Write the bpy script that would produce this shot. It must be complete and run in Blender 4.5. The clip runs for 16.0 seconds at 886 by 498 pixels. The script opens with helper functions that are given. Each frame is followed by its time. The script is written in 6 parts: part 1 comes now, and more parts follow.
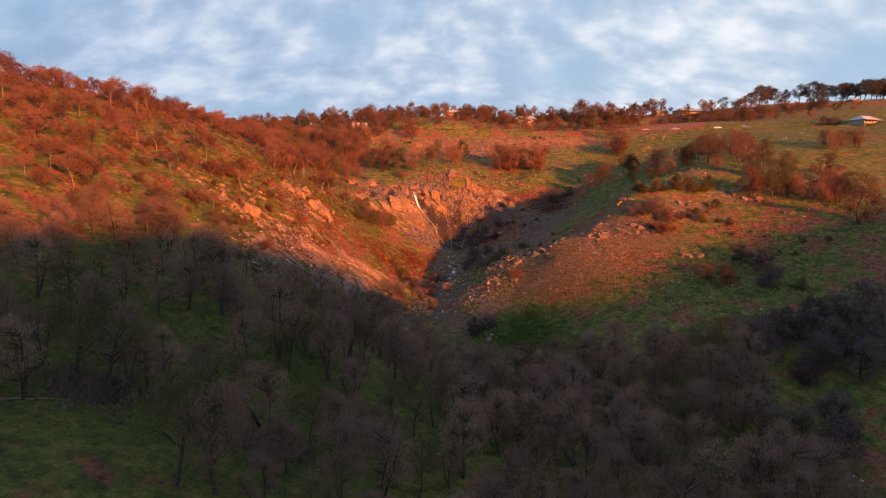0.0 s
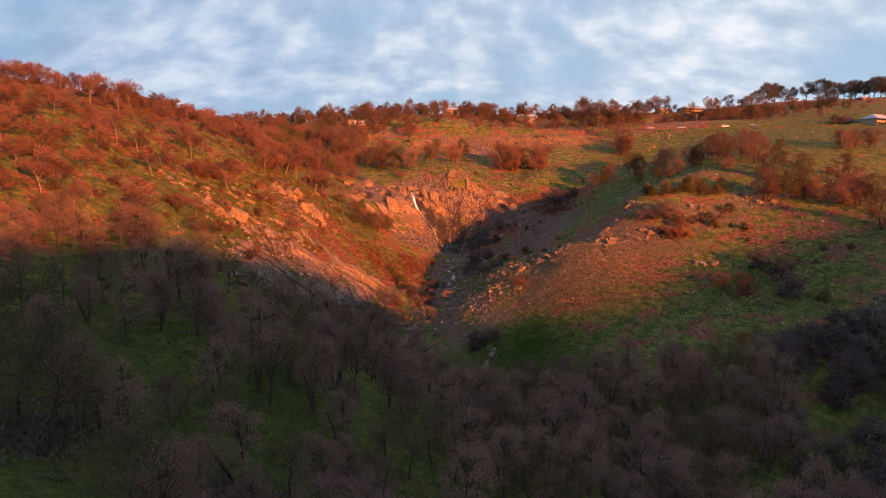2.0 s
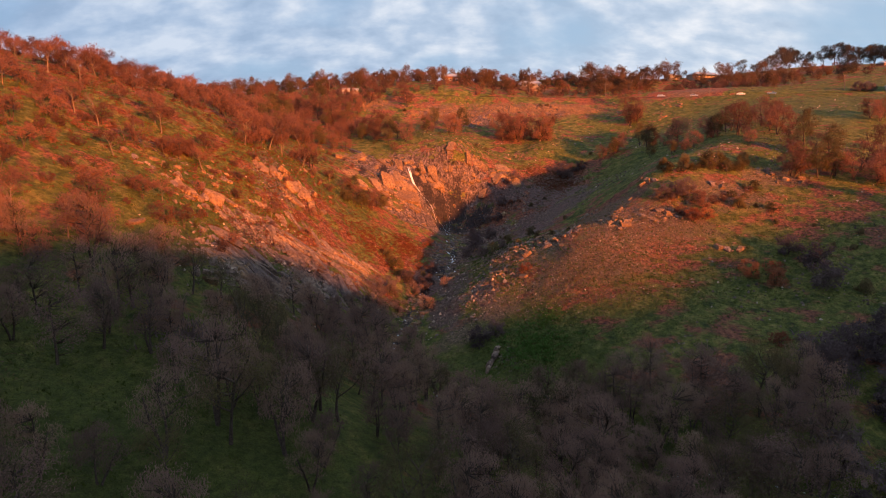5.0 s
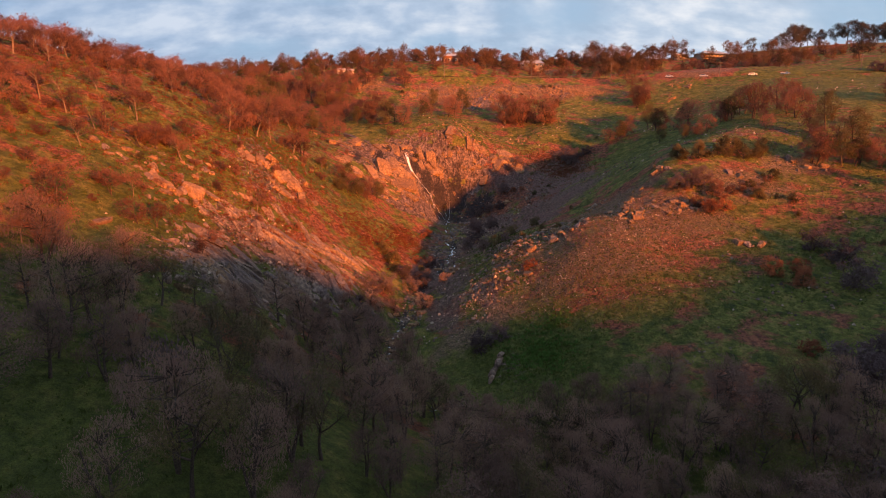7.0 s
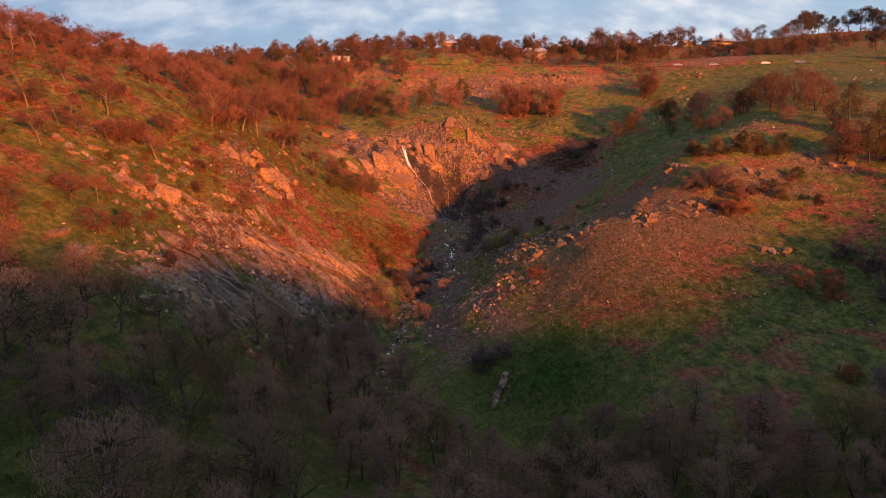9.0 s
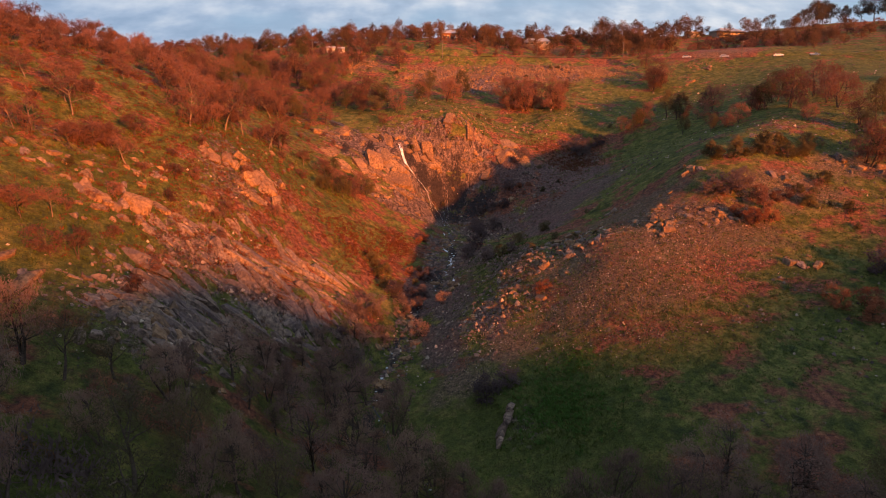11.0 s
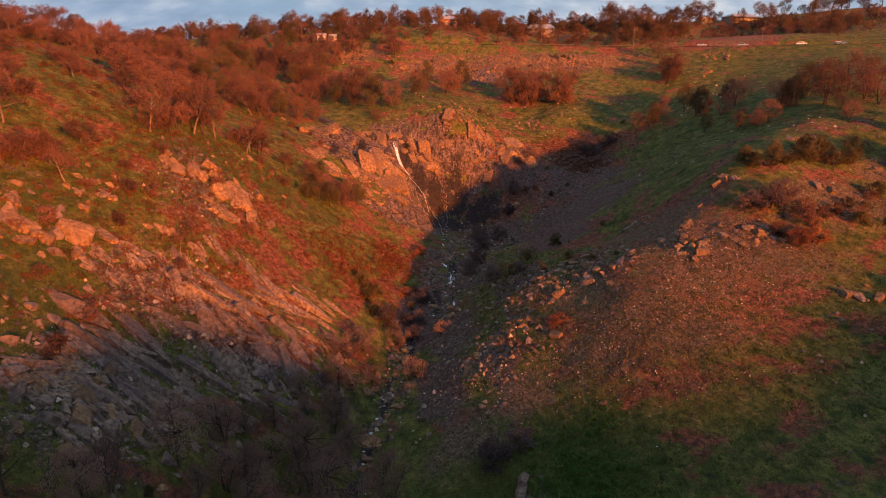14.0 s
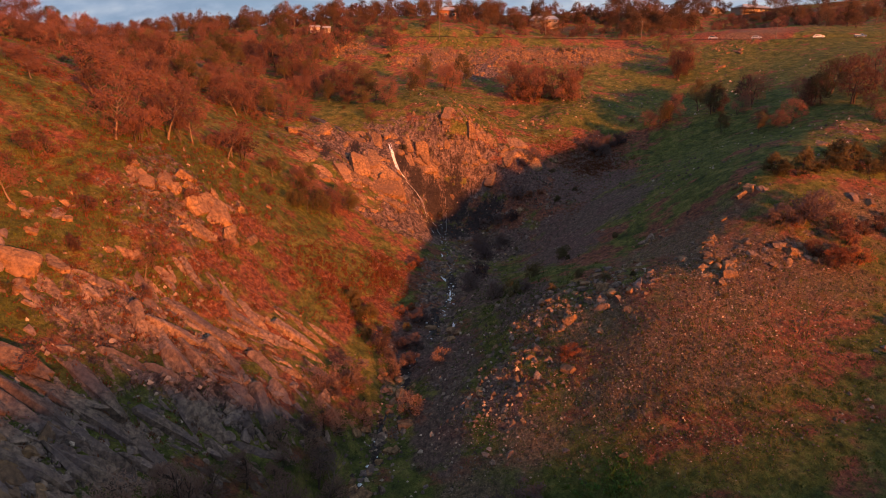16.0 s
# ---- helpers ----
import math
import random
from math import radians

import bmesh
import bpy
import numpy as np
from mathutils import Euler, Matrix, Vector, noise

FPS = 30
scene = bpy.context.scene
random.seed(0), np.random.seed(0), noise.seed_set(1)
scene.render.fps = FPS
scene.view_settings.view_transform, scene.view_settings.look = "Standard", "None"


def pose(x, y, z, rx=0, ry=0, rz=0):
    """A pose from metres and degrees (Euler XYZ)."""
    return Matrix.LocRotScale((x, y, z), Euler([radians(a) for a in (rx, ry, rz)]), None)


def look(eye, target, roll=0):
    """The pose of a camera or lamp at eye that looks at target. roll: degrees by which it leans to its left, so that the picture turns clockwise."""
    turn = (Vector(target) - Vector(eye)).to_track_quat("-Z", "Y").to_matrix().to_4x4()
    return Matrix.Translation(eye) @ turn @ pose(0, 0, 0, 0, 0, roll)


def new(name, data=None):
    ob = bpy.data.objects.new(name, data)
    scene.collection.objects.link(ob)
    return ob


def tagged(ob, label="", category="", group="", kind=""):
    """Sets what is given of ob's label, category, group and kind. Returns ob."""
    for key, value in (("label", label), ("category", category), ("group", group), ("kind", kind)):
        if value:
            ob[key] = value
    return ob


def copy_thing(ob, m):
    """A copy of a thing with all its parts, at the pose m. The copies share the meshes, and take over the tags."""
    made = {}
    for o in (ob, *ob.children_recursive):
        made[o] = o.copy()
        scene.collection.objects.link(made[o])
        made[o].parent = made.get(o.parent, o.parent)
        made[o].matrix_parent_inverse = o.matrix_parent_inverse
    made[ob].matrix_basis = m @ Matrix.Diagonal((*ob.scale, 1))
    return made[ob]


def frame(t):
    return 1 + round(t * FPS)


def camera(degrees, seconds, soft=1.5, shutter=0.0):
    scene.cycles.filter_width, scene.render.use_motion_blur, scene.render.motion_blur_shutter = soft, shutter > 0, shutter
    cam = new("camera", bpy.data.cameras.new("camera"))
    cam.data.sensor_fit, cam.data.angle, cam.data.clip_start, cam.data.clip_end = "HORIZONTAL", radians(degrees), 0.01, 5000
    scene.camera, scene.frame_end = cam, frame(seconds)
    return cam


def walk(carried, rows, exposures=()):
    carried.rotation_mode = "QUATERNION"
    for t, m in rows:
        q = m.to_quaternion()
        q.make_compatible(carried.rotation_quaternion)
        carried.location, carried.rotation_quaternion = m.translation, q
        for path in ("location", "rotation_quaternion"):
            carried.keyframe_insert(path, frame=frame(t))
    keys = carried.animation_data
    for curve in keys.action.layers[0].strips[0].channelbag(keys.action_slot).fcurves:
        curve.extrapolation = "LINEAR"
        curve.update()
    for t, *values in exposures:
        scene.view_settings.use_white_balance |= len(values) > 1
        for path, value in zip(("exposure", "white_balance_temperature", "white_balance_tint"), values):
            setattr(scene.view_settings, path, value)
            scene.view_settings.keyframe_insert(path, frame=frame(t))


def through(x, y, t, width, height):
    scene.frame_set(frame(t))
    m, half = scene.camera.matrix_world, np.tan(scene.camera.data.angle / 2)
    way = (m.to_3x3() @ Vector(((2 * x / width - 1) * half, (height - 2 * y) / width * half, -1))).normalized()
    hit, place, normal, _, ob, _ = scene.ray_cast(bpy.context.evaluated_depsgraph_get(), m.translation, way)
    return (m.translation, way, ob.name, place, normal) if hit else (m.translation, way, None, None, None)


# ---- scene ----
cam = camera(72.0, 16.0, 0.95)
PATH = [
    (0, (0.023, 0.104, 55.675), (0.01, 2.091, 55.451), 0.0),
    (0.5, (-0.075, 2.837, 56.108), (-0.087, 4.825, 55.883), 0.1),
    (1, (-0.142, 5.571, 56.53), (-0.152, 7.558, 56.304), 0.1),
    (1.5, (-0.181, 8.309, 56.943), (-0.19, 10.295, 56.714), 0.1),
    (2, (-0.197, 11.056, 57.352), (-0.206, 13.042, 57.118), 0.1),
    (2.5, (-0.196, 13.817, 57.758), (-0.205, 15.802, 57.511), 0.1),
    (3, (-0.181, 16.597, 58.164), (-0.189, 18.579, 57.898), 0.1),
    (3.5, (-0.156, 19.397, 58.572), (-0.164, 21.377, 58.288), 0.1),
    (4, (-0.124, 22.222, 58.985), (-0.131, 24.199, 58.681), 0.0),
    (6.5, (0.044, 36.797, 61.156), (0.039, 38.76, 60.772), -0.0),
    (7, (0.065, 39.813, 61.62), (0.06, 41.772, 61.219), -0.1),
    (7.5, (0.08, 42.863, 62.096), (0.075, 44.82, 61.68), -0.1),
    (8, (0.086, 45.949, 62.582), (0.082, 47.903, 62.158), -0.1),
    (8.5, (0.085, 49.069, 63.08), (0.082, 51.021, 62.648), -0.1),
    (9, (0.076, 52.222, 63.59), (0.074, 54.173, 63.148), -0.0),
    (11.5, (-0.056, 68.428, 66.279), (-0.052, 70.369, 65.797), 0.1),
    (12, (-0.09, 71.739, 66.838), (-0.085, 73.678, 66.348), 0.1),
    (12.5, (-0.12, 75.065, 67.399), (-0.114, 77.002, 66.901), 0.1),
    (13, (-0.145, 78.402, 67.962), (-0.137, 80.338, 67.457), 0.1),
    (13.5, (-0.161, 81.746, 68.524), (-0.152, 83.679, 68.009), 0.1),
    (14, (-0.163, 85.091, 69.082), (-0.154, 87.022, 68.561), 0.1),
    (14.5, (-0.15, 88.432, 69.634), (-0.139, 90.36, 69.103), 0.1),
    (15, (-0.115, 91.763, 70.176), (-0.104, 93.69, 69.64), 0.1),
    (15.5, (-0.055, 95.077, 70.707), (-0.043, 97.002, 70.163), 0.1),
    (16, (0.036, 98.369, 71.222), (0.047, 100.292, 70.672), 0.1),
]
walk(cam, [(t, look(eye, target, roll)) for t, eye, target, roll in PATH], [(0, 0.12), (4, 0.10), (9, 0.0), (12, -0.10), (16, -0.28)])

# ---- world and sun ----
SUN_AZ = (0.60, -0.80)          # the way towards the sun on the map
SUN_EL = 8.0
sun_way = Vector((SUN_AZ[0] * math.cos(radians(SUN_EL)), SUN_AZ[1] * math.cos(radians(SUN_EL)), math.sin(radians(SUN_EL))))
sun_data = bpy.data.lights.new("sun", "SUN")
sun_data.energy, sun_data.angle, sun_data.color = 15.8, radians(1.7), (1.0, 0.272, 0.05)
sun = new("sun", sun_data)
sun.matrix_world = look((0, 0, 300), Vector((0, 0, 300)) - sun_way)

world = bpy.data.worlds.new("sky")
scene.world = world
world.use_nodes = True
wn, wl = world.node_tree.nodes, world.node_tree.links
wn.clear()


def wnode(kind, **values):
    n = wn.new(kind)
    for k, v in values.items():
        n.inputs[k].default_value = v
    return n


w_out = wn.new("ShaderNodeOutputWorld")
w_bg = wn.new("ShaderNodeBackground")
w_bg.inputs["Strength"].default_value = 0.113
w_sky = wn.new("ShaderNodeTexSky")
w_sky.sky_type, w_sky.sun_disc = "NISHITA", False
w_sky.sun_elevation, w_sky.sun_rotation = radians(SUN_EL), math.atan2(SUN_AZ[0], SUN_AZ[1])
w_tc = wn.new("ShaderNodeTexCoord")
# clouds: a layered noise in long banks, closer together towards the horizon
w_sep = wn.new("ShaderNodeSeparateXYZ")
wl.new(w_tc.outputs["Generated"], w_sep.inputs[0])


def wmath(op, a, b):
    n = wn.new("ShaderNodeMath")
    n.operation = op
    for s, v in zip(n.inputs, (a, b)):
        if isinstance(v, (int, float)):
            s.default_value = v
        else:
            wl.new(v, s)
    return n.outputs[0]


w_up = wmath("ADD", wmath("MAXIMUM", w_sep.outputs["Z"], 0.0), 0.30)
w_cx = wmath("MULTIPLY", w_sep.outputs["X"], 2.3)
w_cy = wmath("DIVIDE", w_sep.outputs["Y"], w_up)
w_comb = wn.new("ShaderNodeCombineXYZ")
wl.new(w_cx, w_comb.inputs["X"])
wl.new(w_cy, w_comb.inputs["Y"])
w_n1 = wnode("ShaderNodeTexNoise", Scale=1.8, Detail=4.0, Roughness=0.50)
wl.new(w_comb.outputs[0], w_n1.inputs["Vector"])
w_n2 = wnode("ShaderNodeTexNoise", Scale=7.0, Detail=6.0, Roughness=0.52, Distortion=0.0)
wl.new(w_comb.outputs[0], w_n2.inputs["Vector"])
w_r1 = wn.new("ShaderNodeValToRGB")
w_r1.color_ramp.elements[0].position, w_r1.color_ramp.elements[1].position = 0.30, 0.50
wl.new(w_n1.outputs["Fac"], w_r1.inputs["Fac"])
w_r2 = wn.new("ShaderNodeValToRGB")
w_e = w_r2.color_ramp.elements
w_e.new(0.5)
for el, (p, c) in zip(w_e, ((0.40, (3.5, 4.4, 5.7, 1)), (0.49, (4.3, 5.15, 6.4, 1)), (0.64, (6.7, 7.0, 7.6, 1)))):
    el.position, el.color = p, c
w_blend = wn.new("ShaderNodeMath")
w_blend.operation = "ADD"
wl.new(wmath("MULTIPLY", w_n1.outputs["Fac"], 0.35), w_blend.inputs[0])
wl.new(wmath("MULTIPLY", w_n2.outputs["Fac"], 0.65), w_blend.inputs[1])
wl.new(w_blend.outputs[0], w_r2.inputs["Fac"])
w_clear = wn.new("ShaderNodeMixRGB")
w_clear.inputs["Fac"].default_value = 0.75
w_clear.inputs["Color2"].default_value = (3.4, 4.9, 7.0, 1)
wl.new(w_sky.outputs[0], w_clear.inputs["Color1"])
w_mix = wn.new("ShaderNodeMixRGB")
wl.new(w_r1.outputs[0], w_mix.inputs["Fac"])
wl.new(w_clear.outputs[0], w_mix.inputs["Color1"])
wl.new(w_r2.outputs[0], w_mix.inputs["Color2"])
# the cloud is thicker and bluer towards the west
w_side = wn.new("ShaderNodeValToRGB")
w_side.color_ramp.elements[0].position, w_side.color_ramp.elements[0].color = 0.20, (0.76, 0.84, 0.94, 1)
w_side.color_ramp.elements[1].position, w_side.color_ramp.elements[1].color = 0.72, (1.08, 1.07, 1.05, 1)
wl.new(wmath("ADD", wmath("MULTIPLY", w_sep.outputs["X"], 0.5), 0.5), w_side.inputs["Fac"])
w_tone = wn.new("ShaderNodeMixRGB")
w_tone.blend_type = "MULTIPLY"
w_tone.inputs["Fac"].default_value = 1.0
wl.new(w_mix.outputs[0], w_tone.inputs["Color1"])
wl.new(w_side.outputs[0], w_tone.inputs["Color2"])
wl.new(w_tone.outputs[0], w_bg.inputs["Color"])
wl.new(w_bg.outputs[0], w_out.inputs["Surface"])

# ---- lie of the land ----
# Form lines of the valley, (x, y, height): the surface is stretched over them.
STREAM = [(140, 90, 1), (66, 111, 6), (38, 119, 7.5), (10, 133, 9), (-8, 150, 10.5), (-13, 169, 11), (-10, 188, 13.5), (-4, 215, 17), (2.5, 233, 20), (3, 255, 22), (1.5, 270, 24.5), (0, 283, 26.5)]
FALLS = [(-4, 287, 35), (-13.5, 294, 48), (-27, 300, 54.5), (-46, 304, 58), (-64, 320, 63), (-80, 350, 72)]
CLIFF = [(9.5, 292, 36), (13, 303, 52), (25, 298, 46.5), (17, 258, 21.5), (17, 276, 26), (-23, 266, 36), (-36, 272, 46), (-13, 234, 22), (-14, 278, 38)]
GULLY = [(30, 280, 33), (46, 298, 41), (61, 312, 48.5), (82, 332, 58), (110, 352, 68)]
SPUR = [(21, 145, 12), (25, 171, 20.5), (38, 174, 25.5), (37, 205, 35.2), (52, 203, 37), (66, 226, 50), (84, 236, 55), (106, 255, 60), (126, 276, 65), (160, 310, 75)]
SPUR_LEFT = [(5, 187, 18.8), (2, 177, 14.5), (10, 194, 21.6), (14, 204, 25.4), (19, 197, 25.6), (28, 200, 30), (25, 209, 30.3), (34, 212, 33), (22, 226, 28), (44, 227, 35.5), (58, 227, 43.5), (34, 246, 30.5), (55, 262, 42), (80, 290, 52)]
SPUR_RIGHT = [(68, 206, 39), (58, 189, 31.5), (76, 189, 32.5), (94, 175, 29), (105, 226, 50), (132, 208, 46), (66, 148, 20), (46, 153, 18.5), (97, 165, 26), (55, 118, 13), (72, 119, 9), (104, 130, 16), (150, 160, 32), (190, 240, 55)]
LEFT_FOOT = [(-24, 187, 24.5), (-34, 189, 31), (-42, 167, 33), (-39, 145, 34), (-29, 212, 29), (-26, 235, 31), (-22, 165, 17), (-20, 140, 18)]
LEFT_SLOPE = [(-46, 149, 38), (-60, 174, 49), (-52, 174, 42), (-56, 150, 44), (-67, 135, 45), (-77, 138, 52), (-85, 180, 65), (-94, 163, 66), (-56, 212, 56), (-44, 212, 44), (-56, 288, 58), (-75, 240, 70)]
LEFT_CREST = [(-150, 80, 70), (-142, 140, 82), (-132, 180, 85), (-118, 215, 84), (-110, 262, 81), (-108, 310, 81), (-125, 360, 82), (-156, 402, 86)]
FORE = [(-48, 77, 31), (-46, 103, 32), (-20, 95, 24), (-11, 113, 20), (8, 87, 15), (24, 103, 11), (-11, 79, 19), (-30, 40, 26), (20, 50, 13), (60, 70, 6), (-80, 60, 42), (-40, 0, 24), (40, 10, 10)]
MEADOW = [(36, 328, 54), (43, 328, 57), (-28, 314, 60), (8, 300, 57), (74, 312, 55), (5, 383, 74), (150, 432, 92.5), (178, 475, 100), (60, 440, 92), (-70, 388, 79), (-100, 378, 78), (106, 372, 75), (118, 364, 74), (180, 330, 79), (230, 300, 76)]
SKYLINE = [(-160, 445, 92), (-100, 452, 96), (-40, 460, 102.5), (20, 462, 101.5), (80, 482, 105), (140, 512, 109), (200, 522, 112), (265, 515, 117), (330, 480, 117), (430, 420, 106)]
BEYOND = [(-300, 330, 95), (-260, 150, 90), (-200, 600, 85), (0, 640, 85), (200, 660, 95), (420, 620, 95), (330, 280, 84), (290, 160, 56), (250, 60, 34)]
# the hill behind the flight, which keeps the low sun from the valley floor
BEHIND = [(10.0, -180.0, 87), (42.0, -156.0, 87), (90.0, -120.0, 87), (99.6, -112.8, 88.0), (108.4, -106.2, 87.2), (118.0, -99.0, 85.6), (126.8, -92.4, 84.0), (133.2, -87.6, 82.8), (138.0, -84.0, 82.0), (142.8, -80.4, 80.4), (148.4, -76.2, 78.6), (154.8, -71.4, 75.5), (162.0, -66.0, 70.0), (167.6, -61.8, 65.5), (173.2, -57.6, 61.0), (178.8, -53.4, 58.0), (186.0, -48.0, 57.0), (192.4, -43.2, 58.0), (198.8, -38.4, 59.2), (206.8, -32.4, 61.5), (214.8, -26.4, 64.0), (222.8, -20.4, 65.0), (232.4, -13.2, 67.0), (242.0, -6.0, 69.8), (258.0, 6.0, 73.5), (290.0, 30.0, 80.0), (322.0, 54.0, 86.0)]
BACK = [(76, -268, 30), (156, -208, 30), (236, -148, 30), (300, -100, 30), (364, -52, 30)]
BANK = [(130, 404, 90.5), (142, 398, 90.5), (156, 392, 90.5), (168, 386, 90)]
ROAD = [(-150, 425, 91), (-75, 415, 89.5), (-40, 409, 88.7), (0, 405, 88.5), (50, 410, 88), (96, 412, 87.5), (125, 398, 87), (152, 383, 86.5), (178, 371, 86.5), (225, 358, 87)]
FORMS = np.array([p for line in (STREAM, FALLS, CLIFF, GULLY, SPUR, SPUR_LEFT, SPUR_RIGHT, LEFT_FOOT, LEFT_SLOPE, LEFT_CREST, FORE, MEADOW, SKYLINE, BEYOND, BEHIND, BACK, BANK, ROAD) for p in line], float)


def kernel(a, b):
    d2 = ((a[:, None, :] - b[None, :, :]) / 100.0) ** 2
    r2 = d2.sum(-1) + 1e-12
    return 0.5 * r2 * np.log(r2)


def stretch(points, stiff):
    n = len(points)
    xy = points[:, :2]
    a = np.zeros((n + 3, n + 3))
    a[:n, :n] = kernel(xy, xy) + stiff * np.eye(n)
    a[:n, n], a[:n, n + 1:] = 1, xy / 100.0
    a[n:, :n] = a[:n, n:].T
    return np.linalg.solve(a, np.concatenate([points[:, 2], np.zeros(3)]))


WEIGHTS = stretch(FORMS, 0.0015)


def line_distance(xy, line, closed=False):
    """Distance from points to a line of (x, y, height), and the height at the nearest place."""
    best, high = np.full(len(xy), 1e9), np.zeros(len(xy))
    for (ax, ay, az), (bx, by, bz) in zip(line[:-1], line[1:]):
        d = np.array([bx - ax, by - ay])
        s = np.clip(((xy - (ax, ay)) @ d) / (d @ d), 0, 1)
        dist = np.hypot(*(xy - (ax, ay) - s[:, None] * d).T)
        near = dist < best
        best[near], high[near] = dist[near], (az + s * (bz - az))[near]
    return best, high


def smooth(a, b, v):
    s = np.clip((v - a) / (b - a), 0, 1)
    return s * s * (3 - 2 * s)


# value noise on a lattice, for relief
LATTICE = np.random.default_rng(7).random((256, 256))


def relief(x, y, size, octaves=4, rough=0.5):
    total, gain, norm = np.zeros_like(x), 1.0, 0.0
    for o in range(octaves):
        u, v = x / size + 17.3 * o, y / size + 41.7 * o
        i, j = np.floor(u).astype(int), np.floor(v).astype(int)
        fu, fv = u - i, v - j
        fu, fv = fu * fu * (3 - 2 * fu), fv * fv * (3 - 2 * fv)
        g = lambda p, q: LATTICE[p % 256, q % 256]
        total += gain * ((g(i, j) * (1 - fu) + g(i + 1, j) * fu) * (1 - fv) + (g(i, j + 1) * (1 - fu) + g(i + 1, j + 1) * fu) * fv - 0.5)
        norm += gain
        gain, size = gain * rough, size / 2.03
    return total / norm


# rocky ground: (x, y, reach along x, reach along y, turn in degrees, how rocky)
ROCKY = [(-16, 282, 32, 22, 0, 1.0), (-42, 180, 13, 30, 12, 0.48), (-40, 148, 10, 18, 10, 0.5), (-50, 213, 9, 22, 8, 0.6), (10, 296, 22, 12, 0, 0.85), (0, 240, 7, 45, 0, 0.6), (56, 206, 24, 9, 10, 0.5), (30, 178, 16, 12, 30, 0.4), (20, 205, 10, 30, -15, 0.35), (-70, 178, 12, 12, 0, 0.5), (30, 385, 110, 16, -4, 0.5)]
ROCKY_MORE = [(0, 345, 45, 14, 0, 0.35), (48, 150, 12, 8, 0, 0.35), (-62, 300, 22, 10, 0, 0.5), (14, 158, 5, 9, 0, 0.5), (105, 248, 25, 10, 20, 0.45), (14, 378, 16, 9, 0, 0.9), (60, 390, 36, 9, 0, 0.95), (-12, 384, 14, 9, 0, 0.7), (-42, 396, 10, 8, 0, 0.6), (14, 198, 6, 22, -20, 0.5), (1, 287, 10, 8, 0, 1.0)]


def rockiness(x, y):
    out = np.zeros_like(x)
    for cx, cy, rx, ry, turn, much in ROCKY + ROCKY_MORE:
        c, s = math.cos(radians(turn)), math.sin(radians(turn))
        u, v = ((x - cx) * c + (y - cy) * s) / rx, (-(x - cx) * s + (y - cy) * c) / ry
        out = np.maximum(out, much * np.exp(-(u * u + v * v) ** 1.5 * 0.7))
    return out


def land(x, y):
    """Height of the ground, and how rocky it is."""
    x, y = np.asarray(x, float).ravel(), np.asarray(y, float).ravel()
    far = np.hypot(x - 40, y - 250)
    keep = np.minimum(1.0, 420.0 / np.maximum(far, 1.0))
    xy = np.stack([40 + (x - 40) * keep, 250 + (y - 250) * keep], 1)
    z = np.concatenate([kernel(part, FORMS[:, :2]) @ WEIGHTS[:-3] + WEIGHTS[-3] + part / 100.0 @ WEIGHTS[-2:] for part in np.array_split(xy, max(1, len(xy) // 20000))])
    z = z + (60 - z) * smooth(420, 900, far)
    rock = rockiness(x, y) * (0.25 + 0.75 * smooth(-0.14, 0.10, relief(x + 0.5 * y, 2.2 * y - 0.6 * x, 16, 3)))
    z += 2.2 * relief(x, y, 22, 3) + 0.5 * relief(x, y, 3.5, 3)
    # long ribs of tilted slabs on the western slope
    along, across = 0.92 * x + 0.38 * y, 0.92 * y - 0.38 * x
    slabs = np.maximum(np.exp(-((x + 40) / 15) ** 4 - ((y - 181) / 20) ** 4), 0.7 * np.exp(-((x + 50) / 9) ** 2 - ((y - 212) / 12) ** 2))
    rib = relief(along / 4.2, across, 5.6, 3, 0.5)
    rock = np.maximum(rock, slabs * smooth(-0.02, 0.14, rib) * 0.85)
    z += slabs * 3.4 * rib
    # blocky ledges where rock shows
    block = relief(x + 6 * relief(x, y, 14, 2), y, 7, 4, 0.6)
    ledge = np.abs(relief(x, y + 0.6 * x, 4.5, 3, 0.6))
    z += rock * (3.4 * block - 2.6 * ledge + 0.5)
    # the rock face round the falls is broken into buttresses and clefts
    face = np.exp(-((x + 10) / 30) ** 2 - ((y - 284) / 15) ** 2)
    z += face * (3.4 * np.abs(relief(x + 0.8 * y, 0.45 * y - 0.2 * x, 11, 3, 0.5)) * 2 - 1.6 + 1.8 * relief(x, y, 4, 3, 0.6))
    d, h = line_distance(np.stack([x, y], 1), STREAM)
    z += (h - 0.3 - z) * (1 - smooth(1.2, 5.5, d)) * 0.85
    d, h = line_distance(np.stack([x, y], 1), ROAD)
    z += (h - z) * (1 - smooth(3.2, 7.0, d))
    return z, rock


def ground_at(x, y):
    return float(land([x], [y])[0][0])


# ---- end of land ----

# ---- materials ----


def material(name, roughness=0.9):
    m = bpy.data.materials.new(name)
    m.use_nodes = True
    n, l = m.node_tree.nodes, m.node_tree.links
    b = n["Principled BSDF"]
    b.inputs["Roughness"].default_value = roughness
    b.inputs["Specular IOR Level"].default_value = 0.2
    return m, n, l, b


def ramp(n, l, source, stops, hard=False):
    r = n.new("ShaderNodeValToRGB")
    e = r.color_ramp.elements
    while len(e) < len(stops):
        e.new(0.5)
    for el, (p, c) in zip(e, stops):
        el.position, el.color = p, (*c, 1) if len(c) == 3 else c
    if hard:
        r.color_ramp.interpolation = "CONSTANT"
    l.new(source, r.inputs["Fac"])
    return r.outputs["Color"]


